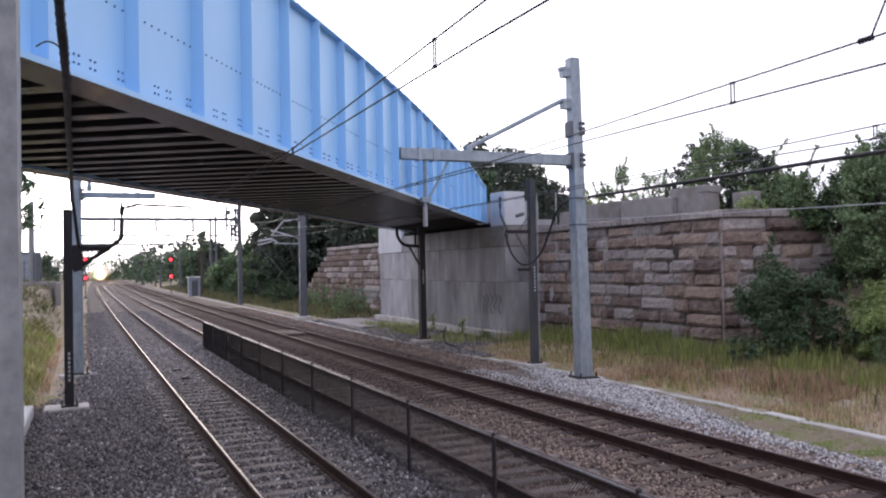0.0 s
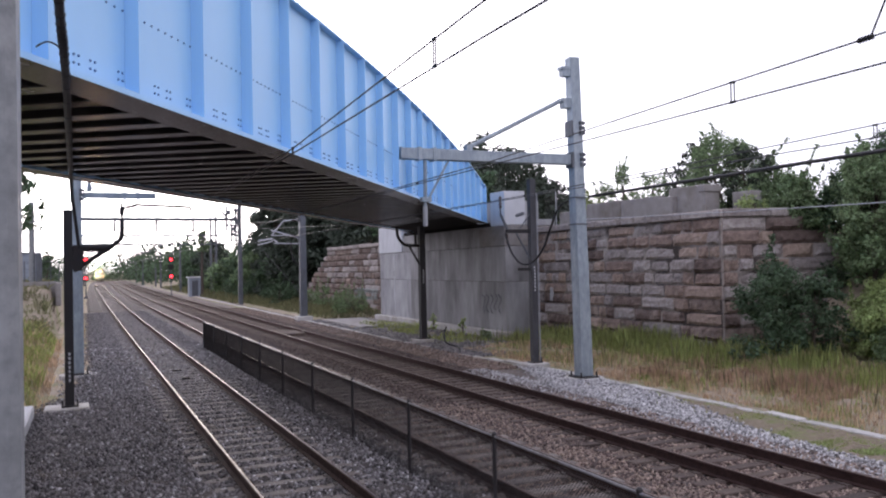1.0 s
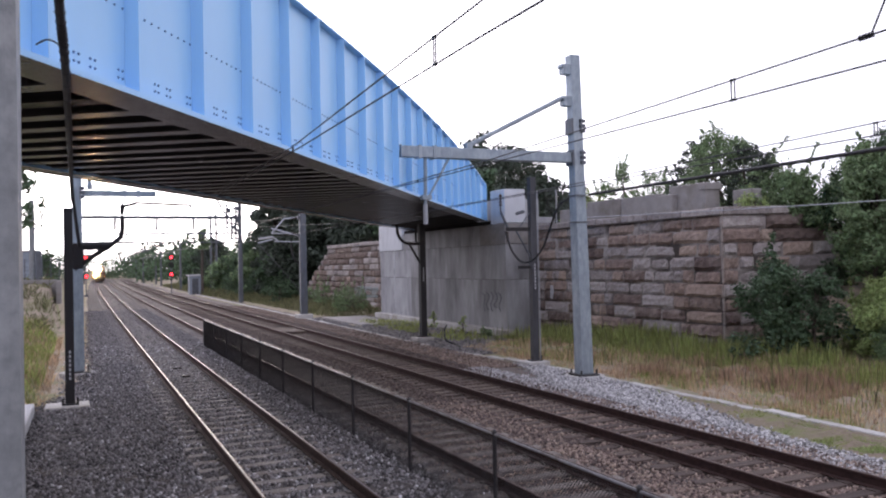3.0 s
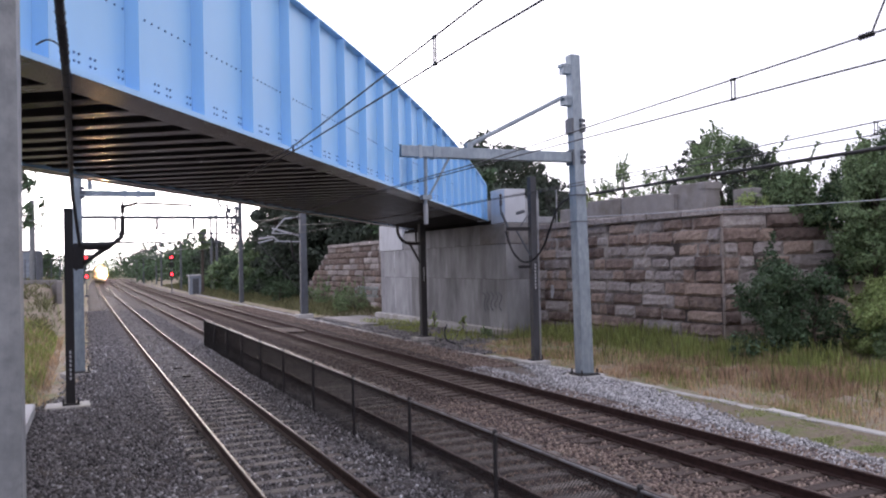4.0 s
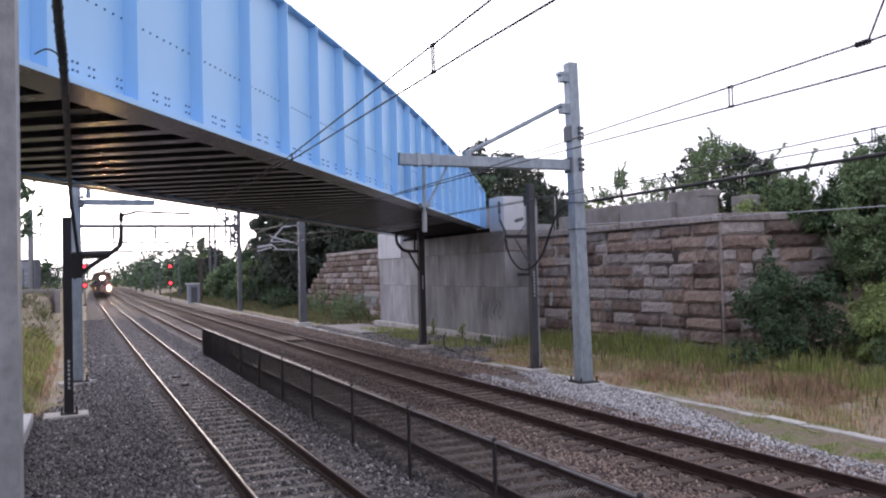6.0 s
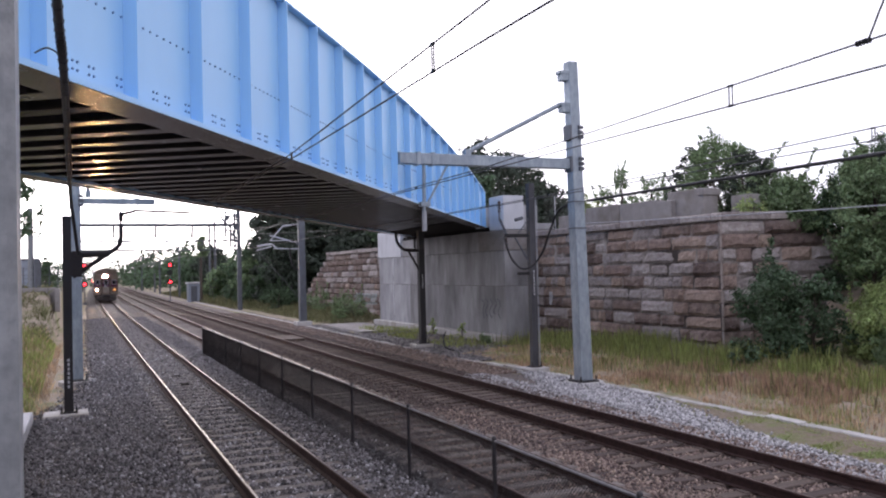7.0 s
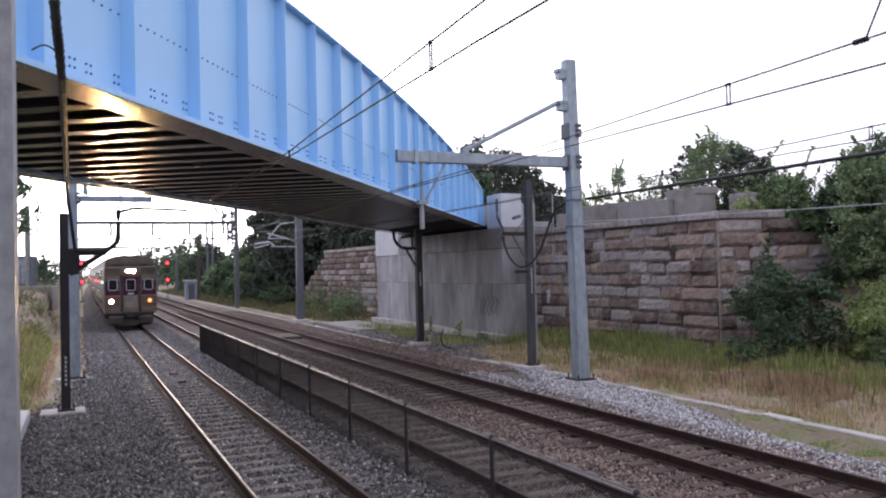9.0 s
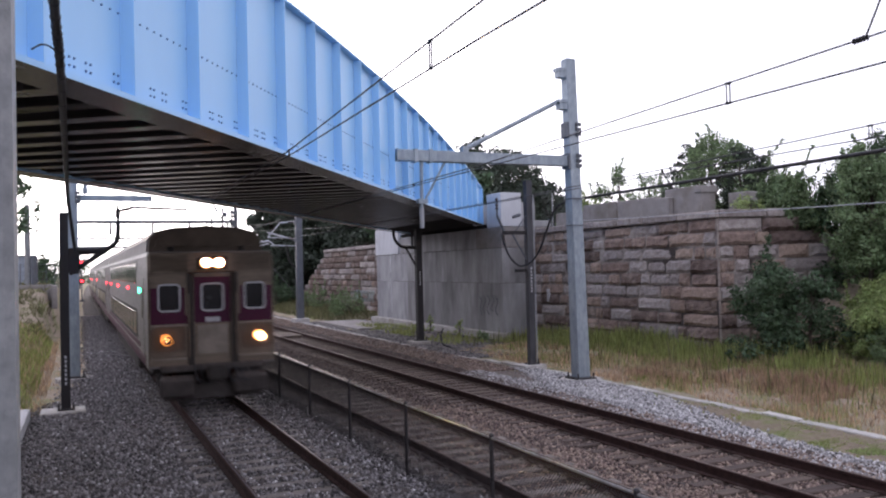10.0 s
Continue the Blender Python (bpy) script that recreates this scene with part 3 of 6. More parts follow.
def build_walls():
    zb = 4.64 - 11 * PITCH
    w = thing("wall_east", "coursed rock-faced granite retaining wall with a coping", "stone wall", kind="structure")
    bm = B()
    box(bm, WALL_X + 0.012, WALL_X + 0.7, 21.72, 35.9, -1.0, 4.62)
    part("backing", bm, POINTING, w)
    stone_run(w, (WALL_X, 33.95), (WALL_X, 21.66), zb, 11, 4)
    coping(w, (WALL_X, 33.95), (WALL_X, 21.55), 4.64, seed=2)
    w2 = thing("wall_return", "granite return wall, its broken end overgrown by shrubs", "stone wall", kind="structure")
    d = Vector((2.8, -0.9)).normalized()
    a = Vector((WALL_X, 21.66))
    b = a + d * 6.2
    bm = B()
    box(bm, 0.02, 5.9, 0.012, 0.6, -1.0, 4.0, pose(a.x, a.y, 0, 0, 0, math.degrees(math.atan2(d.y, d.x))))
    part("backing", bm, POINTING, w2)
    stone_run(w2, a, b, zb, 9, 8)
    stone_run(w2, a, a + d * 3.9, zb + 9 * PITCH, 1, 9)
    stone_run(w2, a, a + d * 3.0, zb + 10 * PITCH, 1, 10)
    coping(w2, a, a + d * 2.4, 4.64, seed=5)
    bm = B()
    box(bm, 0.05, 2.9, 0.012, 0.6, 3.9, 4.63, pose(a.x, a.y, 0, 0, 0, math.degrees(math.atan2(d.y, d.x))))
    part("upper_backing", bm, POINTING, w2)
    bm = B()
    for c in range(11):
        box(bm, -0.045, 0.03, -0.045, 0.03, zb + c * PITCH + 0.03, zb + (c + 1) * PITCH - 0.01, pose(a.x - 0.012, a.y - 0.012, 0, 0, 0, 36 + 7 * math.sin(c * 2.3)), bev=0.01)
    part("corner_joint", bm, CORNERM, w2, "pale mortar bead down the corner")
    w3 = thing("wall_north", "stepped granite wing wall beyond the bridge", "stone wall", kind="structure")
    stone_run(w3, (WALL_X, 80.6), (WALL_X, 51.3), zb, 11, 12, cut=lambda c: 1.09 * c, tones=(0.30, 0.04, 0.66))
    coping(w3, (WALL_X, 69.4), (WALL_X, 51.4), 4.64, seed=7)
    bm = B()
    for c in range(11):
        box(bm, WALL_X + 0.03, WALL_X + 0.6, 51.0, 80.4 - 1.09 * c, zb + c * PITCH + 0.003, zb + (c + 1) * PITCH)
    part("backing", bm, MORT, w3)
    # concrete pieces standing on the wall
    for i, (y0, y1, x, z0, z1, dd) in enumerate(((28.15, 30.6, 18.4, 4.9, 5.75, 0.3), (25.6, 28.1, 18.4, 4.9, 5.72, 0.3), (23.3, 25.3, 18.6, 4.9, 5.95, 0.7), (21.95, 22.9, 19.5, 4.85, 5.62, 0.5), (30.7, 33.0, 18.5, 4.9, 5.55, 0.25))):
        bm = B()
        box(bm, x, x + dd, y0, y1, 4.0, z1, bev=0.03)
        if i == 2:
            box(bm, x - 0.06, x + dd + 0.06, y0 - 0.06, y0 + 0.3, z1 - 0.28, z1 - 0.01, bev=0.03)
            box(bm, x - 0.25, x, y1 - 0.5, y1 + 0.35, 4.0, z1 - 0.32, bev=0.03)
        solo("parapet_block", bm, OLDC, "old grey concrete parapet piece standing on the stone wall", "concrete block", group="parapet pieces")


# ---- abutment and bridge ----
PIER_X = 16.05


def build_abutment():
    ab = thing("abutment", "pale cast concrete bridge abutment with level joints", "abutment", kind="structure")
    y0, y1 = 33.9, 51.3
    cuts = (y0, 37.4, 41.6, 45.9, 48.7, y1)
    # the panels nearer the camera carry the bridge's shade in their colour
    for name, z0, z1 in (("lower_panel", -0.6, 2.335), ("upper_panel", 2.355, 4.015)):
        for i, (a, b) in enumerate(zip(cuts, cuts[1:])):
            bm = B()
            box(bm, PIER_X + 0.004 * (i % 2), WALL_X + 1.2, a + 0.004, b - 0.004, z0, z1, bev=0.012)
            part(name, bm, CONC if i > 2 else SHADEC, ab, "pale concrete panel" if i > 2 else "stained concrete panel darkened for bridge shade")
    for z in (0.4, 1.3, 2.9):
        bm = B()
        rng = random.Random(int(z * 10))
        for k in range(6):
            y = 48.7 + rng.uniform(-0.05, 0.05)
            box(bm, PIER_X - 0.006, PIER_X + 0.01, y - 0.05, y + rng.uniform(0.0, 0.07), z + k * 0.2, z + k * 0.2 + 0.24)
        part("lime_streak", bm, CAPC, ab, "white lime streak below the joint")
    bm = B()
    box(bm, PIER_X + 0.03, WALL_X + 1.15, y0 + 0.03, y1 - 0.03, -0.55, 4.03)
    part("joint_fill", bm, MORT, ab)
    for name, a, b, z0, z1, x, x1, m in (("bridge_seat", y0 + 2.67, 47.2, 4.035, 5.02, PIER_X + 0.03, WALL_X + 1.0, SHADEC), ("cap_block", 47.22, y1 + 0.05, 4.035, 5.69, PIER_X - 0.05, WALL_X + 1.0, CAPC),
                                         ("end_block", y0 - 0.02, y0 + 2.65, 4.035, 5.0, PIER_X - 0.03, WALL_X + 0.6, OLDC), ("end_post", y0 - 0.02, y0 + 1.42, 5.015, 6.62, PIER_X - 0.02, 17.15, CAPC),
                                         ("back_wall", y0 + 1.5, 47.2, 5.025, 6.3, PIER_X + 0.75, WALL_X + 1.0, CONC)):
        bm = B()
        box(bm, x, x1, a, b, z0, z1, bev=0.025)
        part(name, bm, m, ab)
    bm = B()
    box(bm, 17.2, WALL_X + 1.0, y0, y0 + 1.4, 5.01, 5.3, bev=0.025)
    part("wing_block", bm, CONC, ab)
    # added black strip: shade in the gap between seat and girders
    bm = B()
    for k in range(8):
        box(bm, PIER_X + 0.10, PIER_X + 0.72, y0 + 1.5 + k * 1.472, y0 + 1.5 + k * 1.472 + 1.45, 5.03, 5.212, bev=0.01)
    part("bearing_strip", bm, SHADEB, ab, "black strip added for the shade under the girders")
    bm = B()
    for a, b in ((33.7, 39.4), (39.42, 45.3), (45.32, 51.6)):
        box(bm, PIER_X - 0.36, PIER_X + 0.2, a, b, -0.8, 0.02, bev=0.03)
    part("footing", bm, KERBC, ab, "pale stained footing course")
    # scrawled paint that cannot be read
    gr = thing("paint_scrawl", "thin dark unreadable scrawl sprayed on the abutment", "graffiti")
    rng = random.Random(2)
    for i in range(5):
        y = 36.3 - i * 0.42
        pts = [(PIER_X - 0.006, y + rng.uniform(-.12, .12), 1.85 - rng.uniform(0, .2)), (PIER_X - 0.006, y - 0.2, 1.5), (PIER_X - 0.006, y + rng.uniform(-.05, .2), 1.1), (PIER_X - 0.006, y - 0.15, 0.75 + rng.uniform(0, .25))]
        bm = B()
        tube(bm, smooth_pts(pts, 6), 0.022, 5)
        part("stroke", bm, SPRAY, gr)
    gr = thing("pale_tag", "pale blue unreadable lettering sprayed on the granite", "graffiti")
    for i in range(9):
        y = 62.0 - i * 0.62
        bm = B()
        tube(bm, smooth_pts([(WALL_X - 0.09, y, 0.7), (WALL_X - 0.09, y - 0.12, 1.5), (WALL_X - 0.09, y - 0.4, 1.35), (WALL_X - 0.09, y - 0.3, 0.75)], 5), 0.03, 5)
        part("stroke", bm, SPRAYL, gr)
    bm = B()
    box(bm, WALL_X - 0.12, WALL_X - 0.04, 32.45, 32.68, 1.45, 2.05, bev=0.01)
    solo("wall_plate", bm, MARK, "small pale plate fixed to the granite wall", "plate")


BR_A = radians(34.6)
BD = Vector((math.sin(BR_A), math.cos(BR_A), 0))
BN = Vector((BD.y, -BD.x, 0))           # towards the camera
BO = Vector((15.96, 35.65, 0))
BM = Matrix((( *BD[:], 0), (*(-BN)[:], 0), (0, 0, 1, 0), (0, 0, 0, 1))).transposed()
BM.translation = BO                      # local x along the bridge, y away from the camera
Z_BOT = 5.23


def bow(s):
    """Top of the girder along the bridge."""
    u = (s + 19.5) / 20.0
    return 8.14 - 1.08 * abs(u) ** 2.2 if abs(u) <= 1 else 7.06


def build_west_side():
    """The other abutment, plain, and an unseen wall added on the camera's side to block low light."""
    ab = thing("abutment_west", "plain concrete abutment at the other end of the bridge", "abutment", kind="structure")
    bm = B()
    box(bm, -9.5, -6.3, 0.5, 16.5, -0.6, 4.72, bev=0.03)
    part("wall", bm, CONC, ab)
    bm = B()
    box(bm, -9.5, -7.6, 0.5, 16.5, 4.72, 6.0, bev=0.03)
    part("back_wall", bm, CONC, ab)
    w = thing("wall_west", "unseen plain granite wall added to block low light", "stone wall", kind="structure")
    bm = B()
    box(bm, -10.5, -9.6, -50, 40, -1.0, 4.9, bev=0.03)
    part("wall", bm, GRAN, w)


def build_bridge():
    br = thing("plate_girder_bridge", "sky-blue steel plate girder overbridge with a bowed top", "bridge", at=BM)
    s0, s1 = -39.4, 0.55
    ss = list(np.linspace(s0, s1, 41))
    xs = [-32.59 + 1.624 * i for i in range(-4, 21)]

    def girder(y, side, shift=0.0):
        s0, s1 = -39.4 + shift, 0.55 + shift
        ss = list(np.linspace(s0, s1, 41))
        crown = lambda s: bow(s - shift)
        yw = y - 0.09
        bm = B()
        lo = [bm.verts.new((s, yw, Z_BOT + 0.03)) for s in ss]
        hi = [bm.verts.new((s, yw, crown(s) - 0.02)) for s in ss]
        f = [bm.faces.new((lo[i], lo[i + 1], hi[i + 1], hi[i])) for i in range(len(ss) - 1)]
        r = bmesh.ops.extrude_face_region(bm, geom=f)
        bmesh.ops.translate(bm, vec=(0, 0.02, 0), verts=[v for v in r["geom"] if isinstance(v, bmesh.types.BMVert)])
        g = part("girder_web", bm, BLUE, br)
        bm = B()
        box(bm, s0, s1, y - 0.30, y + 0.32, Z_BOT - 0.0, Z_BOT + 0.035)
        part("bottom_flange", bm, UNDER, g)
        bm = B()
        box(bm, s0, s1, y - 0.302, y - 0.298, Z_BOT - 0.02, Z_BOT + 0.045)
        part("flange_edge", bm, BLUE, g)
        bm = B()
        box(bm, s0, s1, y - 0.297, y + 0.317, Z_BOT + 0.036, Z_BOT + 0.041)
        part("flange_top_face", bm, BLUE, g)
        # end plates and the bowed top flange
        bm = B()
        for s, s2 in zip(ss, ss[1:]):
            v = [bm.verts.new(p) for p in ((s, y - 0.24, crown(s)), (s, y + 0.26, crown(s)), (s2, y + 0.26, crown(s2)), (s2, y - 0.24, crown(s2)))]
            w = [bm.verts.new(q.co + Vector((0, 0, -0.04))) for q in v]
            bm.faces.new(v)
            bm.faces.new(w[::-1])
            for i in range(4):
                bm.faces.new((v[i], w[i], w[(i + 1) % 4], v[(i + 1) % 4]))
        bmesh.ops.remove_doubles(bm, verts=bm.verts, dist=0.0005)
        part("top_flange", bm, BLUE, g)
        for s in [v + shift for v in xs] + [s0, s1 - 0.03]:
            if not s0 <= s < s1 or (s > shift - 0.4 and s < s1 - 0.1):
                continue
            h0, h1 = Z_BOT + 0.045, crown(s) - 0.045
            bm = B()
            for a, b in ((y - 0.27, yw - 0.001), (yw + 0.021, y + 0.27)):
                box(bm, s - 0.014, s + 0.014, a, b, h0, h1)
            part("stiffener", bm, BLUE, g)
        if side:
            bm = B()
            rod(bm, (0, -0.015, 0), (0, 0, 0), 0.0145, n=6)
            bolt = mesh_of("bolt", bm, BOLT)
            spots = [(0.414 + k * 0.164, 6.262) for k in range(8)]
            spots += [(u + du, 5.432 + dz) for u in (0.675, 0.966, 1.50) for du in (-0.043, 0.043) for dz in (0.0, 0.09)]
            for q in xs[:-1]:
                if -34 < q < -9.5:
                    for u, z in spots:
                        piece("bolt", bolt, g, pose(q + u, yw, z))

    girder(0.28, True)
    girder(5.65, False, 8.75)
    # floor beams across, and the deck on them
    n = int((s1 - s0) / 0.812)
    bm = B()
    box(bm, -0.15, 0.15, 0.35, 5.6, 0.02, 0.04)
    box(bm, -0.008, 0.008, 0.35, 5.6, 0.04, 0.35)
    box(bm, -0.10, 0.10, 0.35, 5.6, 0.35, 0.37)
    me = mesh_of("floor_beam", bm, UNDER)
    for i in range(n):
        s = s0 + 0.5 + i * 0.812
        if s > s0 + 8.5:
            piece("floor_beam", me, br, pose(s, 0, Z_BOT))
    # the ends are cut on the skew, along the tracks
    for base, sg in ((s1, 1), (s0, -1)):
        for i in range(11):
            s = base + i * 0.812 + (0.3 if sg > 0 else 0.5)
            ya, yb = (0.35 + max(0.0, (s - s1) * 0.64), 5.6) if sg > 0 else (0.35, min(5.6, 0.5 + (s - s0) * 0.62))
            if yb - ya < 0.4:
                continue
            bm = B()
            box(bm, s - 0.15, s + 0.15, ya, yb, Z_BOT + 0.02, Z_BOT + 0.04)
            box(bm, s - 0.008, s + 0.008, ya, yb, Z_BOT + 0.04, Z_BOT + 0.35)
            part("floor_beam", bm, UNDER, br)
    # added black plates stand in for the shade under the bridge over the abutment
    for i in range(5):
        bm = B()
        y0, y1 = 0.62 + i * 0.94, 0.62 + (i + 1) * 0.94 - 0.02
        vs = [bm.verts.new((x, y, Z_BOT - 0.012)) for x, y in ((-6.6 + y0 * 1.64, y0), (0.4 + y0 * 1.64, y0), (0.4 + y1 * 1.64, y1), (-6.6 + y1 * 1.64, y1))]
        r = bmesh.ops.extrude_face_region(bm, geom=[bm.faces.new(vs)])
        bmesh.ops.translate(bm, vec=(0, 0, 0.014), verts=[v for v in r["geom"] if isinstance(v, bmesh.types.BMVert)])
        part("soffit_plate", bm, SHADEB, br, "black plate added for the shade over the abutment")
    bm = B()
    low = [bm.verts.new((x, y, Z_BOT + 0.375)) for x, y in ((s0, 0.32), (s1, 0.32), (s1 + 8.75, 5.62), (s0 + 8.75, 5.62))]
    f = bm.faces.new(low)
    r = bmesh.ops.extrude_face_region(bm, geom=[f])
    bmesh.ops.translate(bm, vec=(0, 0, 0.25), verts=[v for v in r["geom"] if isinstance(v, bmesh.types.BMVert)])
    part("deck", bm, DECKM, br, "deck underside darkened for shade between the beams")
    bm = B()
    for base in (s1 - 0.05, s0 + 0.05):
        m = Matrix.Translation((base, 0.32, 0)) @ pose(0, 0, 0, 0, 0, math.degrees(math.atan2(5.3, 8.75)))
        box(bm, 0, math.hypot(5.3, 8.75), -0.02, 0.02, Z_BOT + 0.02, Z_BOT + 0.5, m)
    part("end_diaphragm", bm, UNDER, br)


BOLT = surf("shaded_bolt_paint", (0.10, 0.20, 0.42), (0.08, 0.165, 0.35), 8, 0.5, 0, 0, 1)
# near-black, so the colour itself shades the gaps between floor beams
DECKM = surf("gap_shaded_deck_concrete", (0.026, 0.024, 0.024), (0.018, 0.016, 0.016), 2, 0.9, 0, 0.2, 20)

# ---- line-side steel ----
def taper(bm, x, y, w0, d0, w1, d1, z0, z1, bev=0.02):
    vs = [bm.verts.new((x + sx * w / 2, y + sy * d / 2, z)) for z, w, d in ((z0, w0, d0), (z1, w1, d1)) for sx, sy in ((-1, -1), (1, -1), (1, 1), (-1, 1))]
    for i in range(4):
        bm.faces.new((vs[i], vs[(i + 1) % 4], vs[4 + (i + 1) % 4], vs[4 + i]))
    bm.faces.new(vs[3::-1])
    bm.faces.new(vs[4:])
    bmesh.ops.bevel(bm, geom=list({e for v in vs for e in v.link_edges}), offset=bev, segments=1, affect="EDGES")


def number_bars(parent, x, y, z, n, w=0.05, h=0.07, gap=0.11):
    """A column of plain pale bars where a number is painted."""
    for i in range(n):
        bm = B()
        box(bm, x - w / 2, x + w / 2, y - 0.004, y, z - i * gap - h, z - i * gap)
        part("number_bar", bm, MARK, parent)


def cantilever_mast(x, y, height, arm_x, arm_z, label, drop=True, side=-1, top=0.33, foot=0.42, zo=0.0, ah=0.155, lean=0.0):
    """Galvanised tapered column with a box-section arm reaching over the tracks."""
    m = thing("catenary_mast", label, "catenary mast", group="galvanised masts", at=pose(x, y, zo))
    height, arm_z = height - zo, arm_z - zo
    bm = B()
    taper(bm, 0, 0, foot, foot, top, top, -0.16, height)
    for v in bm.verts:      # raked towards the track
        v.co.x += lean * (1 - v.co.z / height)
    col = part("column", bm, GALV, m)
    bm = B()
    box(bm, lean - 0.34, lean + 0.34, -0.34, 0.34, -0.20, -0.16, bev=0.008)
    for a in (lean - 0.27, lean + 0.27):
        for b in (-0.27, 0.27):
            rod(bm, (a, b, -0.16), (a, b, -0.02), 0.025, n=6)
    part("base_plate", bm, DARK, col, "dark bolted base plate")
    bm = B()
    bmesh.ops.create_cone(bm, cap_ends=True, segments=24, radius1=0.62, radius2=0.60, depth=0.35, matrix=Matrix.Translation((lean, 0, -0.375)))
    part("foundation", bm, KERBC, m, "round pale concrete footing")
    bm = B()
    a = side * 0.16
    box(bm, a, arm_x - x, -ah * 0.85, ah * 0.85, arm_z - ah, arm_z + ah, bev=0.015)
    arm = part("arm", bm, GALV, m)
    bm = B()
    box(bm, arm_x - x - 0.02 if side < 0 else arm_x - x, (arm_x - x) if side < 0 else arm_x - x + 0.02, -ah, ah, arm_z - ah - 0.02, arm_z + ah + 0.02)
    part("end_plate", bm, GALV, arm)
    for u in (0.55, 1.0):
        bm = B()
        box(bm, arm_x - x - side * u - 0.05, arm_x - x - side * u + 0.05, -ah, ah, arm_z - ah - 0.025, arm_z + ah + 0.025)
        part("clamp", bm, GALV, arm)
    for z in (arm_z, arm_z + 0.95):
        for k in range(3):
            bm = B()
            box(bm, 0.08, 0.25, -0.25, -0.17, z - 0.2 + k * 0.15, z - 0.1 + k * 0.15)
            part("bolt_tab", bm, GREYST, col)
        bm = B()
        box(bm, -0.20, -0.14, -0.19, 0.19, z - 0.24, z + 0.22)
        part("bolt_plate", bm, GREYST, col)
    for z in (arm_z + 1.8, height - 0.35):
        bm = B()
        box(bm, side * 0.46, side * 0.14, -0.14, 0.14, z - 0.05, z + 0.05, bev=0.01)
        box(bm, side * 0.40, side * 0.14, -0.13, 0.13, z - 0.24, z - 0.05)
        part("bracket", bm, GALV, col)
    bm = B()
    rod(bm, (side * 0.36, 0, arm_z + 1.82), (arm_x - x - side * 2.1, 0, arm_z + 0.24), 0.068, n=10)
    box(bm, arm_x - x - side * 2.1 - 0.09, arm_x - x - side * 2.1 + 0.09, -0.1, 0.1, arm_z + 0.13, arm_z + 0.32)
    part("tie_rod", bm, GALV, m)
    if drop:
        for z in (4.4, 5.2):
            bm = B()
            box(bm, lean * 0.5 - 0.215, lean * 0.5 + 0.215, -0.215, 0.215, z, z + 0.035)
            part("band", bm, GREYST, col, "thin steel band")
        u = arm_x - x - side * 0.75
        bm = B()
        rod(bm, (u, 0, arm_z - 0.15), (u - 0.02, 0, arm_z - 1.45), 0.05, n=10)
        rod(bm, (u + 0.72 * -side, 0, arm_z - 0.15), (u + 0.08, 0, arm_z - 1.25), 0.032, n=8)
        box(bm, u - 0.14, u + 0.14, -0.1, 0.1, arm_z - 1.32, arm_z - 1.2)
        d = part("drop_pipe", bm, GALV, arm)
        bm = B()
        rod(bm, (u - 0.02, 0, arm_z - 1.45), (u - 0.02, 0, arm_z - 2.0), 0.065, n=12)
        part("drop_insulator", bm, PALEP, d)
    return m


def dark_post(x, y, height, w, label, bars=5, foot=0.75, bar_z=3.2, steel=None):
    """Dark rolled steel post on a concrete footing."""
    p = thing("line_post", label, "steel post", group="dark line posts", at=pose(x, y, 0))
    bm = B()
    for sy in (-1, 1):
        box(bm, -w / 2, w / 2, sy * w / 2 - 0.012, sy * w / 2 + 0.012, -0.2, height)
    box(bm, -0.01, 0.01, -w / 2 + 0.012, w / 2 - 0.012, -0.2, height)
    box(bm, -w / 2 - 0.012, -w / 2, -w / 2 - 0.012, w / 2 + 0.012, -0.2, height)
    part("shaft", bm, steel or DARK, p)
    bm = B()
    box(bm, -foot * 0.66, foot * 0.5, -foot / 2, foot / 2, -0.5, -0.16, bev=0.03)
    f = part("footing", bm, KERBC, p, "pale concrete footing")
    bm = B()
    box(bm, -w * 1.0, w * 1.0, -w * 0.9, w * 0.9, -0.16, -0.12)
    for a in (-w * 0.85, w * 0.85):
        rod(bm, (a, -w * 0.7, -0.14), (a, -w * 0.7, 0.02), 0.022, n=6)
    part("base_plate", bm, DARK, p)
    number_bars(p, 0, -w / 2 - 0.013, bar_z, bars)
    return p


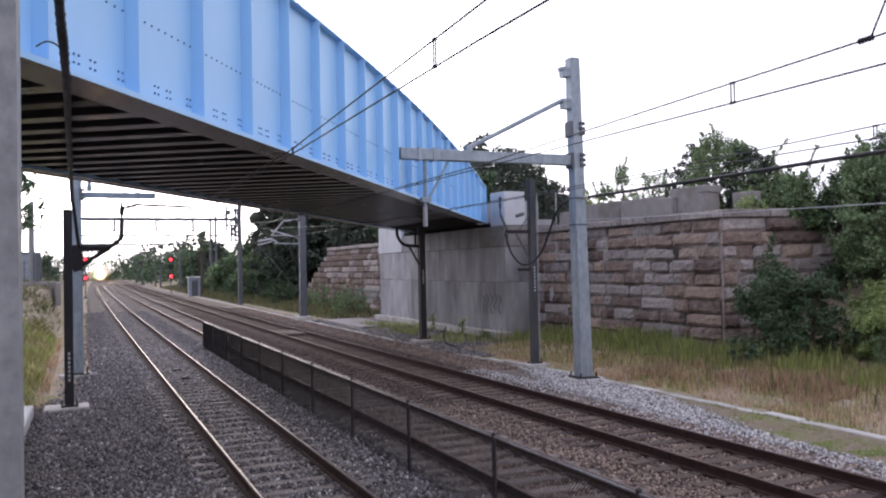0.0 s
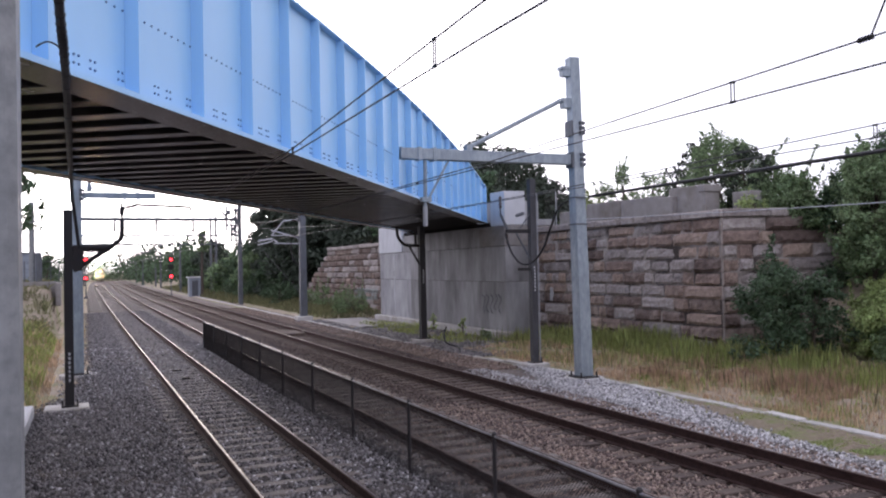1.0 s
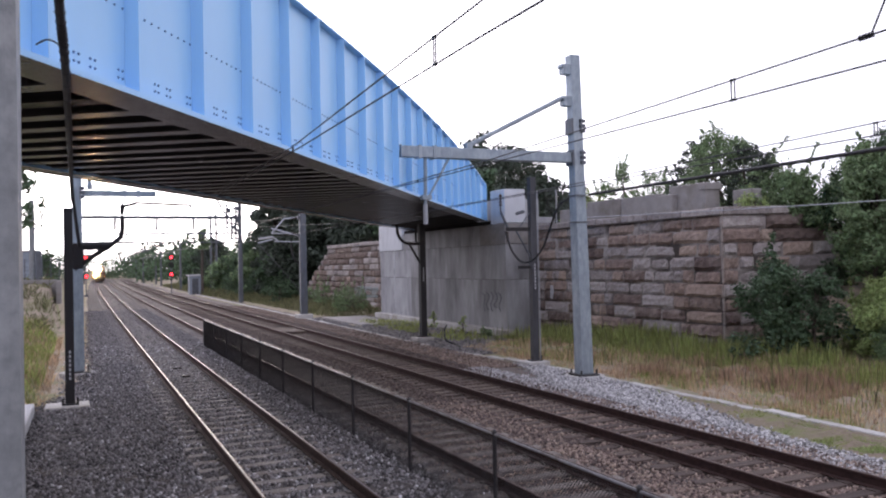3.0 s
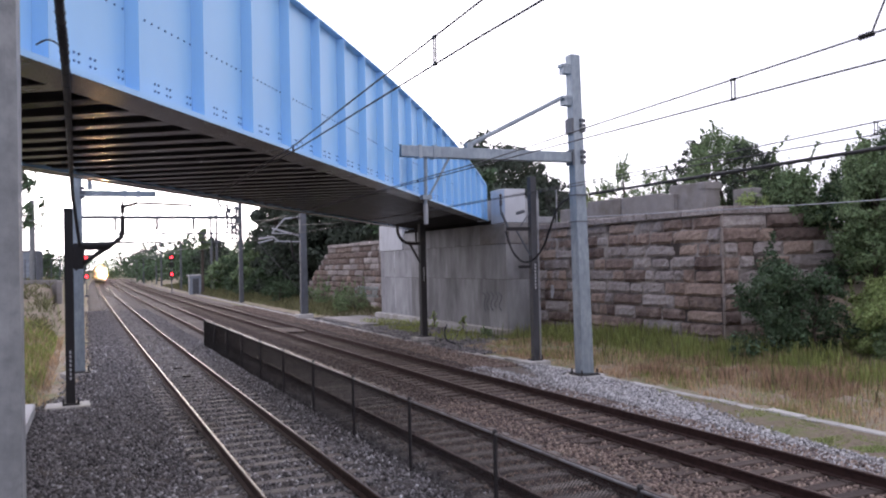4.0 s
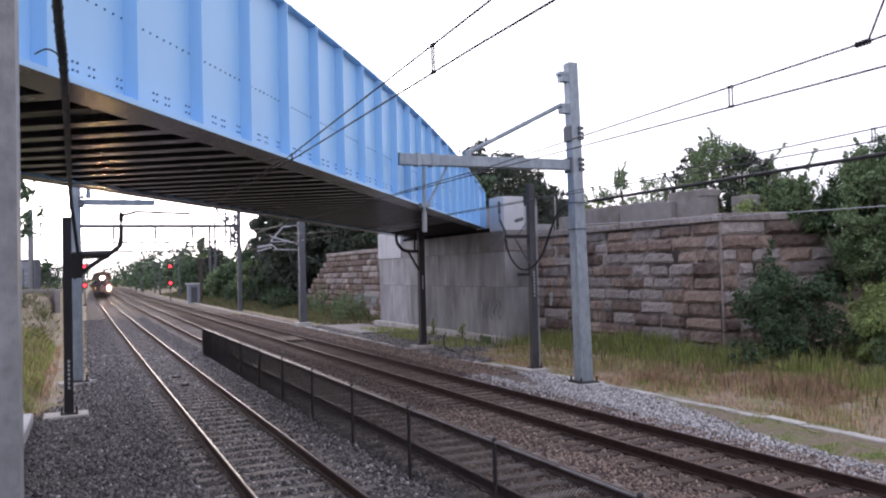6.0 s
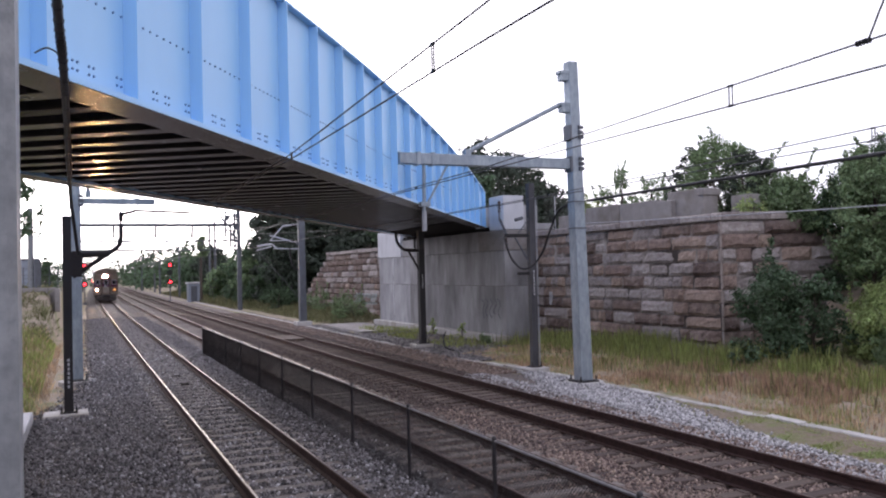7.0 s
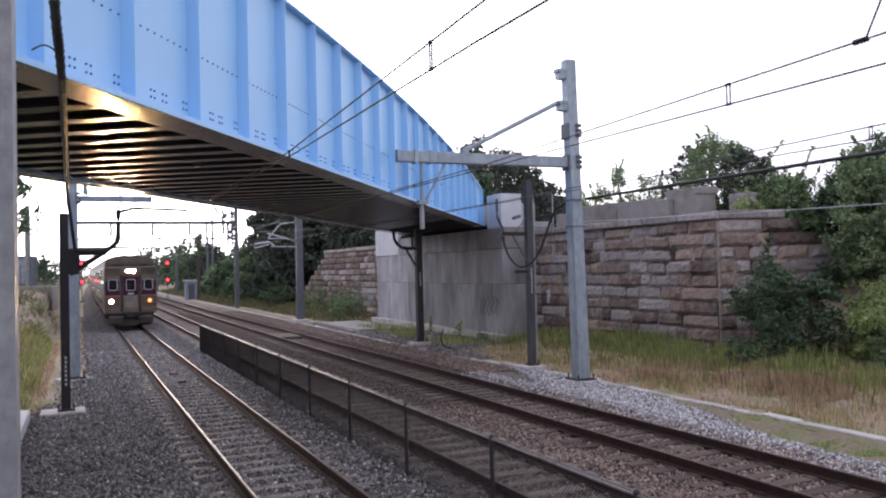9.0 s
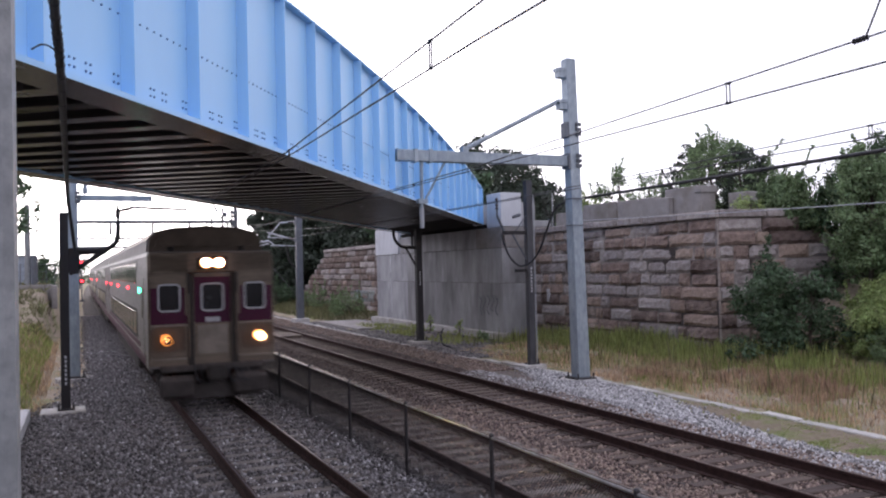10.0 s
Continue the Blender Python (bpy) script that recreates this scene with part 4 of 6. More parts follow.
def build_masts():
    cantilever_mast(11.47, 20.95, 9.4, 5.8, 6.29, "tall galvanised catenary mast with a long box arm", zo=-0.07, lean=0.15)
    cantilever_mast(-2.30, 30.2, 8.6, 0.2, 5.82, "galvanised catenary mast rising behind the bridge", side=1, top=0.3, foot=0.34, drop=False, ah=0.10)
    m3 = thing("catenary_mast", "galvanised catenary mast beyond the bridge with thin brackets", "catenary mast", group="galvanised masts", at=pose(11.5, 53.9, 0))
    bm = B()
    taper(bm, 0, 0, 0.46, 0.46, 0.38, 0.38, -0.05, 9.0)
    part("column", bm, GREYST, m3)
    bm = B()
    box(bm, -0.5, 0.5, -0.5, 0.5, -0.5, -0.02, bev=0.03)
    part("foundation", bm, KERBC, m3, "square concrete footing")
    for a, b, r in (((-0.15, 0, 6.46), (-1.2, 0, 6.35), 0.055), ((-1.2, 0, 6.4), (-2.08, 0, 5.38), 0.045), ((-2.08, 0, 5.72), (-0.2, 0, 5.2), 0.055), ((-2.08, 0, 5.38), (-0.95, 0, 5.38), 0.04),
                    ((-2.95, 0, 5.03), (-2.02, 0, 5.17), 0.06), ((-2.02, 0, 5.17), (-1.6, 0, 4.84), 0.05), ((-2.96, 0, 4.76), (-2.0, 0, 5.0), 0.05), ((-1.9, 0, 4.86), (-0.2, 0, 4.82), 0.04)):
        bm = B()
        rod(bm, a, b, r)
        part("bracket_tube", bm, PALEP, m3)
    for z in (6.42, 5.24):
        bm = B()
        insulator(bm, (-0.24, 0, z), (-0.75, 0, z + (-0.03 if z > 6 else 0.13)), 0.085, 5)
        part("insulator", bm, PORC, m3)
    bm = B()
    box(bm, -0.31, -0.23, -0.1, 0.1, 6.3, 6.55)
    box(bm, -0.31, -0.23, -0.1, 0.1, 5.1, 5.35)
    part("clamp_plate", bm, GREYST, m3)
    bm = B()
    tube(bm, smooth_pts([(-0.25, 0, 3.4), (-0.55, 0, 3.6), (-0.75, 0, 4.2), (-0.8, 0, 4.9)], 5), 0.05, 6)
    part("cable_guide", bm, DARK, m3)
    # a portal further down the line
    g = thing("catenary_portal", "grey steel catenary portal spanning the tracks", "catenary portal")
    for x, h in ((-2.3, 9.4), (12.62, 9.6)):
        bm = B()
        taper(bm, x, 83, 0.42, 0.42, 0.34, 0.34, -0.4, h)
        part("column", bm, GREYST, g)
    bm = B()
    rod(bm, (-2.3, 83, 8.15), (12.6, 83, 8.15), 0.17, n=10)
    part("beam", bm, GREYST, g)
    for x, z0, z1 in ((11.3, 7.0, 9.5), (11.75, 5.9, 8.3), (12.17, 5.9, 9.4), (12.45, 7.4, 9.3), (1.0, 6.9, 8.1), (4.7, 6.9, 8.1), (8.1, 6.9, 8.1)):
        bm = B()
        insulator(bm, (x, 82.7, z0), (x, 82.7, z1), 0.2, 8)
        part("insulator", bm, GREYST, g)
    for a, b, r in (((10.35, 82.7, 9.95), (11.15, 82.7, 8.45), 0.1), ((12.9, 82.7, 8.05), (14.4, 82.7, 9.15), 0.06), ((11.2, 82.6, 9.0), (12.6, 82.6, 9.0), 0.09), ((11.3, 82.6, 7.6), (12.6, 82.6, 7.5), 0.08),
                    ((11.7, 82.5, 6.7), (12.7, 82.5, 6.9), 0.07), ((-2.2, 82.9, 5.75), (12.5, 82.9, 5.7), 0.07)):
        bm = B()
        rod(bm, a, b, r, n=6)
        part("fitting", bm, GREYST, g)
    for x, z in ((11.5, 8.75), (12.0, 8.2), (12.3, 7.85), (11.9, 7.2), (12.55, 6.6)):
        bm = B()
        box(bm, x - 0.16, x + 0.16, 82.35, 82.65, z - 0.2, z + 0.2, bev=0.03)
        part("switch_box", bm, GREYST, g)
    for x in (1.1, 4.9, 8.2):
        for a, b in (((x - 0.9, 82.8, 7.4), (x + 1.2, 82.8, 6.3)), ((x - 0.9, 82.8, 6.0), (x + 1.2, 82.8, 6.3))):
            bm = B()
            rod(bm, a, b, 0.05)
            part("steady_arm", bm, GREYST, g)
    bm = B()
    rod(bm, (-2.3, 83, 6.6), (12.6, 83, 6.6), 0.085, n=6)
    part("lower_wire", bm, GREYST, g)
    bm = B()
    rod(bm, (12.7, 82.6, 7.5), (16.0, 68, -0.2), 0.02, n=5)
    solo("guy_wire", bm, WIREG, "thin stay wire running from the portal to the ground", "guy wire")
    # masts in the distance on both sides
    for i, (y, s, x0) in enumerate(((139, 1, 12.2), (176, 1, 11.95), (196, 1, 12.3), (218, 1, 10.7), (262, 1, 10.9), (120, -1, -3.0), (170, -1, -3.0), (230, -1, -3.0))):
        x = x0 + bend(y)
        p = thing("far_mast", "slender grey catenary mast far down the line", "catenary mast", group="distant masts", at=pose(x, y, 0))
        bm = B()
        taper(bm, 0, 0, 0.34, 0.34, 0.24, 0.24, -0.5, 8.2 + (i % 3) * 0.5)
        part("column", bm, GREYST, p)
        bm = B()
        rod(bm, (0, 0, 7.0), (-s * 7.2, 0, 7.0), 0.07, n=6)
        rod(bm, (0, 0, 7.9), (-s * 3.4, 0, 7.05), 0.035, n=6)
        rod(bm, (0, 0, 5.6), (-s * 3.2, 0, 5.7), 0.045, n=6)
        rod(bm, (0, 0, 6.4), (-s * 2.4, 0, 5.7), 0.035, n=6)
        part("arm", bm, GREYST, p)

    # poles behind the line, one of them wrapped in ivy
    for x, y, h, z in ((15.9, 125, 11.0, 0.8), (16.75, 125.5, 11.25, 0.9)):
        p = thing("utility_pole", "slim grey pole standing among the shrubs", "utility pole", group="poles behind the line", at=pose(x, y, 0))
        bm = B()
        rod(bm, (0, 0, z - 1.6), (0, 0, h), 0.2, 0.17, n=10)
        part("shaft", bm, GREYST, p)
        bm = B()
        box(bm, -0.35, 0.35, -0.08, 0.08, h - 0.6, h - 0.42)
        part("crossarm", bm, GREYST, p)
    p = thing("utility_pole", "dark timber pole topped with climbing ivy", "utility pole", group="poles behind the line", at=pose(12.8, 112, 0))
    bm = B()
    rod(bm, (0, 0, -0.8), (0.1, 0, 8.0), 0.2, 0.16, n=10)
    part("shaft", bm, BARK, p)
    rng = np.random.default_rng(88)
    cs = [(rng.normal(0.3, 0.35), rng.normal(0, 0.3), rng.uniform(5.6, 8.4)) for _ in range(12)]
    v, f = leaf_cloud(cs, rng.uniform(0.3, 0.6, 12), 1400, 0.16, rng)
    ob = new("ivy", raw("ivy", v, f, LEAFM))
    ob.parent = p
    bm = B()
    rod(bm, (13.0, 111.8, 6.4), (13.9, 108, -0.3), 0.025, n=5)
    solo("guy_wire", bm, WIREG, "thin stay wire running from the timber pole to the ground", "guy wire")

    # dark posts beside the bridge
    p2 = dark_post(11.78, 24.1, 6.05, 0.20, "dark grey steel post with bracket arms and looped cables", bar_z=3.1, bars=8, steel=DGREY)
    bm = B()
    box(bm, -1.0, -0.13, -0.05, 0.05, 4.22, 4.34)
    part("bracket_arm", bm, DARK, p2)
    bm = B()
    box(bm, -0.55, -0.13, -0.06, 0.06, 2.95, 3.05)
    part("cable_bracket", bm, DARK, p2)
    bm = B()
    rod(bm, (-0.62, 0, 4.22), (-0.1, 0, 3.35), 0.03)
    rod(bm, (-0.95, 0, 4.34), (-1.2, 0, 4.85), 0.045)
    rod(bm, (-1.2, 0, 4.85), (-1.2, 0, 5.3), 0.03)
    rod(bm, (-0.5, 0, 4.34), (0.0, -0.05, 5.0), 0.018)
    part("brace", bm, GREYST, p2)
    bm = B()
    insulator(bm, (-1.2, 0, 5.05), (-1.2, 0, 5.45), 0.07, 4)
    part("insulator", bm, PORC, p2)
    bm = B()
    insulator(bm, (-0.98, 0, 4.2), (-0.95, 0, 3.85), 0.06, 4)
    part("insulator", bm, PORC, p2)
    bm = B()
    box(bm, -0.17, 0.17, -0.12, -0.02, -0.055, 0.055, pose(-0.50, 0, 4.84, 0, -16, 0), bev=0.03)
    part("lamp_head", bm, GREYST, p2, "small grey lamp head on the post")
    bm = B()
    rod(bm, (0.22, 0.02, -0.2), (0.22, 0.02, 5.6), 0.024, n=8)
    part("conduit", bm, PALEP, p2, "pale conduit strapped beside the post")

    p3 = dark_post(12.15, 34.74, 5.0, 0.26, "dark steel post under the bridge edge", bar_z=3.0, bars=6)
    bm = B()
    tube(bm, smooth_pts([(-1.2, 0, 4.95), (-1.15, 0, 4.5), (-0.8, 0, 4.15), (-0.1, 0, 4.1)], 5), 0.07, 8)
    rod(bm, (-0.65, 0, 4.15), (-0.1, 0, 3.2), 0.05)
    rod(bm, (-0.3, 0, 4.1), (-0.3, 0, 4.9), 0.05)
    part("bracket_arm", bm, DARK, p3)
    bm = B()
    insulator(bm, (-0.72, 0, 4.15), (-0.35, 0, 4.12), 0.1, 4)
    part("insulator", bm, PORC, p3)

    lp = dark_post(-2.52, 22.81, 4.8, 0.20, "dark steel post with a bent registration arm", bar_z=1.2, bars=7, foot=0.9)
    bm = B()
    rod(bm, (0.12, 0, 3.82), (1.0, 0, 3.83), 0.09, n=10)
    part("cross_arm", bm, DARK, lp)
    bm = B()
    tube(bm, smooth_pts([(0.12, 0, 3.25), (0.55, 0, 3.55), (0.98, 0, 3.84), (1.18, 0, 4.0), (1.27, 0, 4.2), (1.28, 0, 4.99)], 5), 0.06, 8)
    part("bracket_arm", bm, DARK, lp)
    bm = B()
    box(bm, 0.10, 0.34, -0.12, 0.12, 3.25, 3.9, bev=0.02)
    part("terminal_box", bm, DARK, lp)
    bm = B()
    insulator(bm, (1.30, 0, 4.85), (1.62, 0, 4.93), 0.07, 4)
    part("insulator", bm, PORC, lp)
    bm = B()
    insulator(bm, (0.55, 0, 3.83), (0.9, 0, 3.83), 0.095, 4)
    part("insulator", bm, PORC, lp)
    bm = B()
    rod(bm, (1.58, 0, 4.95), (3.0, 0, 4.9), 0.032)
    rod(bm, (3.0, 0, 4.9), (3.0, 0, 4.78), 0.015)
    part("registration_arm", bm, DARK, lp)

    # near post beside the camera
    np_ = thing("platform_post", "mottled galvanised steel post at the platform edge", "steel post", at=pose(-2.64, 3.0, 0))
    bm = B()
    box(bm, -0.135, 0.135, -0.135, 0.135, 1.27, 7.5, bev=0.03)
    part("shaft", bm, GALVD, np_)
    bm = B()
    box(bm, -0.25, 0.25, -0.25, 0.25, 1.25, 1.275)
    part("base_plate", bm, GALVD, np_)


def build_wires():
    def wire(pts, r, label, mat_=WIREG, name="overhead_wire", n=5):
        bm = B()
        tube(bm, pts, r, n)
        return solo(name, bm, mat_, label, "overhead wire")

    for x, zc, zm, sl, hung in ((0.72, 5.08, 5.40, 0.047, (6.93, -1.5, 12.4)), (4.1, 4.885, 5.145, 0.027, (6.7, 15.6, -1.0)), (7.44, 4.79, 5.01, 0.02, (7.6, 17.0))):
        ys = [-12, 0, 6, 12, 18, 24, 34, 54, 83]
        up = lambda y: max(zm - sl * (y - 5), (4.99 if x < 1 else zc) + 0.03) + (0 if y < 30 else 1.0 * min(1, (y - 30) / 25))
        low = lambda y: zc - (0.0147 * min(max(y - 5, 0), 8) if x < 1 else 0.0)
        wire([(x + bend(y), y, low(y)) for y in ys], 0.010, "thin contact wire strung over the track")
        wire([(x + bend(y), y, up(y)) for y in (-12, -4, 0, 5, 8, 12.5, 18, 24, 30, 40, 54, 70, 83)], 0.010, "thin messenger wire above the contact wire")
        for y in hung:
            h = thing("wire_hanger", "small dark hanger between two overhead wires", "wire hanger", group="hangers")
            for d in (-0.025, 0.025):
                bm = B()
                rod(bm, (x, y + d, low(y)), (x, y + d, up(y)), 0.0085, n=5)
                part("drop", bm, WIREG, h)
            for z in (low(y), up(y)):
                bm = B()
                box(bm, x - 0.012, x + 0.012, y - 0.035, y + 0.035, z - 0.013, z + 0.013)
                part("clip", bm, WIRE, h)
        # down the line
        pts = [(x + bend(y), y, 5.2) for y in np.arange(83, 330, 20)]
        wire(pts, 0.035, "contact wire far down the line")
        wire([(a, b, 6.5) for a, b, c in pts], 0.035, "messenger wire far down the line")

    # a section insulator with a strut, at the upper edge of the view
    s = thing("section_insulator", "dark insulator where two overhead wires are tied", "insulator")
    bm = B()
    insulator(bm, (4.1, 5.0, 5.145), (4.1, 5.16, 5.14), 0.03, 5)
    part("insulator", bm, WIRE, s)
    bm = B()
    rod(bm, (4.1, 5.02, 5.15), (4.12, 4.85, 5.5), 0.009)
    part("strut", bm, WIRE, s)

    # heavy twisted cable along the right-hand line
    pts = smooth_pts([(11.74, -2, 5.26), (11.74, 10.7, 5.21), (11.74, 14.66, 5.19), (11.72, 20.6, 5.16)], 12)
    bm = B()
    tube(bm, pts, 0.042, 8)
    tw = []
    for i in range(900):
        t = i / 900
        p = Vector((11.74, -2 + 22.6 * t, 5.26 - 0.1 * t))
        tw.append(p + Vector((math.cos(t * 340) * 0.04, 0, math.sin(t * 340) * 0.04)))
    c = solo("power_cable", bm, WIRE, "thick black twisted power cable strung between masts", "power cable")
    bm = B()
    tube(bm, tw[::2], 0.012, 3)
    part("lashing", bm, WIRE, c)
    bm = B()
    tube(bm, smooth_pts([(11.55, 21.1, 5.13), (11.38, 21.25, 5.07), (11.26, 21.6, 4.86), (11.29, 22.2, 4.19), (11.43, 22.8, 3.7), (11.42, 23.4, 3.27), (11.27, 23.9, 3.17), (10.97, 24.0, 3.48), (10.81, 24.05, 3.9), (10.74, 24.1, 4.22)], 6), 0.034, 7)
    solo("cable_loop", bm, WIRE, "slack black cable looped from mast to post", "cable")
    wire(arc((11.74, 21, 4.5), (11.74, -4, 4.1), 0.12), 0.012, "single pale wire strung from the mast", PALEP)
    # lashed cable that comes down to the post on the near side
    pts = smooth_pts([(-2.46, 1.0, 5.42), (-2.44, 7, 5.34), (-2.41, 9.2, 5.12), (-2.41, 19.0, 4.98), (-2.36, 21.6, 4.6), (-2.27, 22.7, 3.85)], 10)
    bm = B()
    tube(bm, pts, 0.038, 8)
    c = solo("hanging_cable", bm, WIRE, "thick black lashed cable hanging down to the post", "cable")
    bm = B()
    for i in range(0, len(pts), 1):
        p = pts[i]
        d = (pts[min(i + 1, len(pts) - 1)] - pts[max(i - 1, 0)]).normalized() * 0.02
        rod(bm, p - d, p + d, 0.044, n=8)
    part("lashing", bm, WIRE, c, "wound ties on the cable", kind="stuff")
    bm = B()
    tube(bm, smooth_pts([(-2.66, 8.5, 5.33), (-2.56, 8.55, 5.40), (-2.46, 8.6, 5.36), (-2.42, 8.6, 5.22)], 6), 0.009, 5)
    solo("bridge_lead", bm, WIRE, "thin black lead clipped to the bridge edge", "cable")
    # wires and a long strut below the bridge
    wire([(-2.0, 17.0, 5.0), (9.0, 33.0, 5.05)], 0.012, "thin wire below the bridge deck", WIRE)


def signal_post(x, y, lamps, label, h):
    s = thing("railway_signal", label, "railway signal", group="colour light signals", at=pose(x, y, 0))
    bm = B()
    rod(bm, (0, 0.25, -0.6), (0, 0.25, h), 0.07, n=8)
    box(bm, -0.25, 0.25, 0.0, 0.5, -0.7, -0.1, bev=0.02)
    part("mast", bm, GREYST, s)
    for z, mt in lamps:
        bm = B()
        bmesh.ops.create_cone(bm, cap_ends=True, segments=20, radius1=0.42, radius2=0.42, depth=0.04, matrix=pose(0, 0.14, z, 90))
        for k in range(10):
            a = math.pi * k / 9
            box(bm, -0.02, 0.02, -0.22, 0.1, -0.02, 0.02, pose(0.2 * math.cos(a), 0, z + 0.2 * math.sin(a), 0, 0, 0))
        part("target", bm, SOOT, s, "round black backing disc")
        bm = B()
        bmesh.ops.create_cone(bm, cap_ends=True, segments=16, radius1=0.19, radius2=0.15, depth=0.08, matrix=pose(0, 0.08, z, 90))
        part("lens", bm, mt, s)
    return s


SHUTTER = []


def build_signals():
    s = signal_post(9.75, 120, ((4.75, REDL), (3.72, GREENL), (2.42, REDL)), "colour light signal showing red, green and red", 5.2)
    bm = B()
    bmesh.ops.create_cone(bm, cap_ends=True, segments=20, radius1=0.24, radius2=0.24, depth=0.03, matrix=pose(0.0, 0, -0.24, 90))
    sh = part("shutter", bm, SOOT, s, "black shutter disc added to blink the middle lamp")
    SHUTTER.append(sh)
    signal_post(-1.18, 120, ((4.9, REDL), (2.4, REDL)), "colour light signal showing two red lamps", 5.3)


def build_trackside():
    # pale concrete cable trough along the line
    t = thing("cable_trough", "line of bleached concrete trough lids in the verge", "cable trough", kind="structure")
    rng = random.Random(6)
    me = []
    for k in range(4):
        bm = B()
        box(bm, -0.13, 0.13, 0.012, 0.985, -0.2, 0.0, bev=0.02)
        me.append(mesh_of("trough_lid", bm, KERBC))
    y = 2.0
    while y < 118:
        if y < 24:
            x = 11.87
        elif y < 29:
            x = 11.87 - 0.75 * (y - 24) / 5
        else:
            x = 11.2 + 0.012 * (y - 29)
        if not 28 < y < 31.5:
            piece("trough_lid", rng.choice(me), t, pose(x, y, -0.27 + rng.uniform(-0.02, 0.015), rng.uniform(-1, 1), rng.uniform(-2, 2), rng.uniform(-1.2, 1.2)))
        y += 1.0
    # flat slabs at the foot of the abutment
    bm = B()
    box(bm, 12.4, 15.0, 44.5, 52.5, -0.4, -0.20, bev=0.03)
    solo("access_slab", bm, OLDC, "worn concrete slab before the abutment", "slab")
    bm = B()
    tube(bm, smooth_pts([(12.3, 31.6, -0.25), (12.0, 31.9, -0.1), (12.05, 32.2, 0.25), (12.3, 32.5, 0.5)], 6), 0.035, 6)
    solo("cable_end", bm, WIRE, "stub of black cable rising from the verge", "cable")
    # platform end
    p = thing("platform", "raised concrete platform with a plain edge", "platform", kind="structure")
    bm = B()
    box(bm, -9, -1.75, -14, 4.4, -0.6, 1.25, bev=0.03)
    part("slab", bm, OLDC, p)
    bm = B()
    box(bm, -2.6, 0.0, -7.5, 0.0, -0.7, 0.05, pose(-3.30, 22.0, 0, 0, 0, -1.0), bev=0.03)
    part("ramp_edge", bm, CAPC, p, "low pale concrete edge")
    # relay shed
    s = thing("relay_shed", "small blue-grey sheet metal relay shed with a white roof", "shed", at=pose(12.2, 115, 0))
    bm = B()
    box(bm, -0.75, 0.75, -0.8, 0.8, -0.5, 2.15, bev=0.01)
    part("wall", bm, SHEDM, s)
    bm = B()
    box(bm, -0.95, 0.95, -1.0, 1.0, 2.15, 2.32, bev=0.03)
    part("roof", bm, ROOFM, s)
    bm = B()
    box(bm, -0.4, 0.4, -0.83, -0.8, -0.3, 1.8)
    d = part("door", bm, GREYST, s)
    # on the bank: cabin, wall end, pole
    h = thing("lineside_cabin", "pale grey metal cabin on the bank", "cabin", at=pose(-5.4, 62, 2.45))
    bm = B()
    box(bm, -1.4, 0.75, 0, 2.6, -0.6, 2.1, bev=0.03)
    part("wall", bm, SHEDM, h)
    bm = B()
    box(bm, -1.5, 0.85, -0.1, 2.7, 2.1, 2.2, bev=0.02)
    part("roof", bm, GREYST, h)
    bm = B()
    for i in range(3):
        box(bm, -1.42, 0.77, -0.015, 0.0, 0.2 + i * 0.6, 0.23 + i * 0.6)
    part("seam", bm, GREYST, h)
    p = thing("utility_pole", "tall grey pole with crossarms and fittings", "utility pole", at=pose(-4.75, 58.5, 2.3))
    bm = B()
    rod(bm, (-0.17, 0, -1.0), (-0.17, 0, 5.5), 0.2, 0.17, n=10)
    part("shaft", bm, GALVD, p)
    for z, w in ((4.2, 0.45), (3.6, 0.4)):
        bm = B()
        box(bm, -0.2, w, -0.06, 0.06, z, z + 0.1)
        insulator(bm, (w - 0.05, 0, z + 0.1), (w - 0.05, 0, z + 0.35), 0.07, 3)
        part("crossarm", bm, GREYST, p)
    bm = B()
    box(bm, 0.05, 0.4, -0.3, 0.3, 0.0, 2.2, bev=0.03)
    part("cabinet", bm, GREYST, p)
    w = thing("bank_wall", "low pale concrete wall along the top of the bank", "concrete wall", kind="structure")
    bm = B()
    box(bm, -7.5, -3.45, 57.2, 57.5, 1.2, 2.68, bev=0.03)
    box(bm, -3.5, -3.2, 55.2, 57.6, 1.2, 2.62, bev=0.03)
    part("wall", bm, OLDC, w)
    f = thing("bank_fence", "thin wire fence on the bank", "fence")
    bm = B()
    for i in range(6):
        rod(bm, (-3.35 - i * 0.5, 58.5, 2.2), (-3.35 - i * 0.5, 58.5, 4.0), 0.03, n=6)
    for z in (3.0, 3.5, 3.95):
        rod(bm, (-5.9, 58.5, z), (-3.3, 58.5, z), 0.012, n=4)
    part("post", bm, GREYST, f)
    # fence along the top of the granite
    f = thing("parapet_fence", "thin grey wire fence above the wall", "fence")
    for y in (31.2, 32.4, 33.6):
        bm = B()
        rod(bm, (18.7, y, 4.3), (18.7, y, 6.6), 0.025, n=6)
        part("post", bm, PALEP, f)
    bm = B()
    for z in np.arange(5.0, 6.6, 0.1):
        rod(bm, (18.7, 30.5, z), (18.7, 34.6, z), 0.004, n=3)
    for y in np.arange(30.5, 34.6, 0.1):
        rod(bm, (18.7, y, 5.0), (18.7, y, 6.6), 0.004, n=3)
    part("wire_mesh", bm, CHAIN, f)


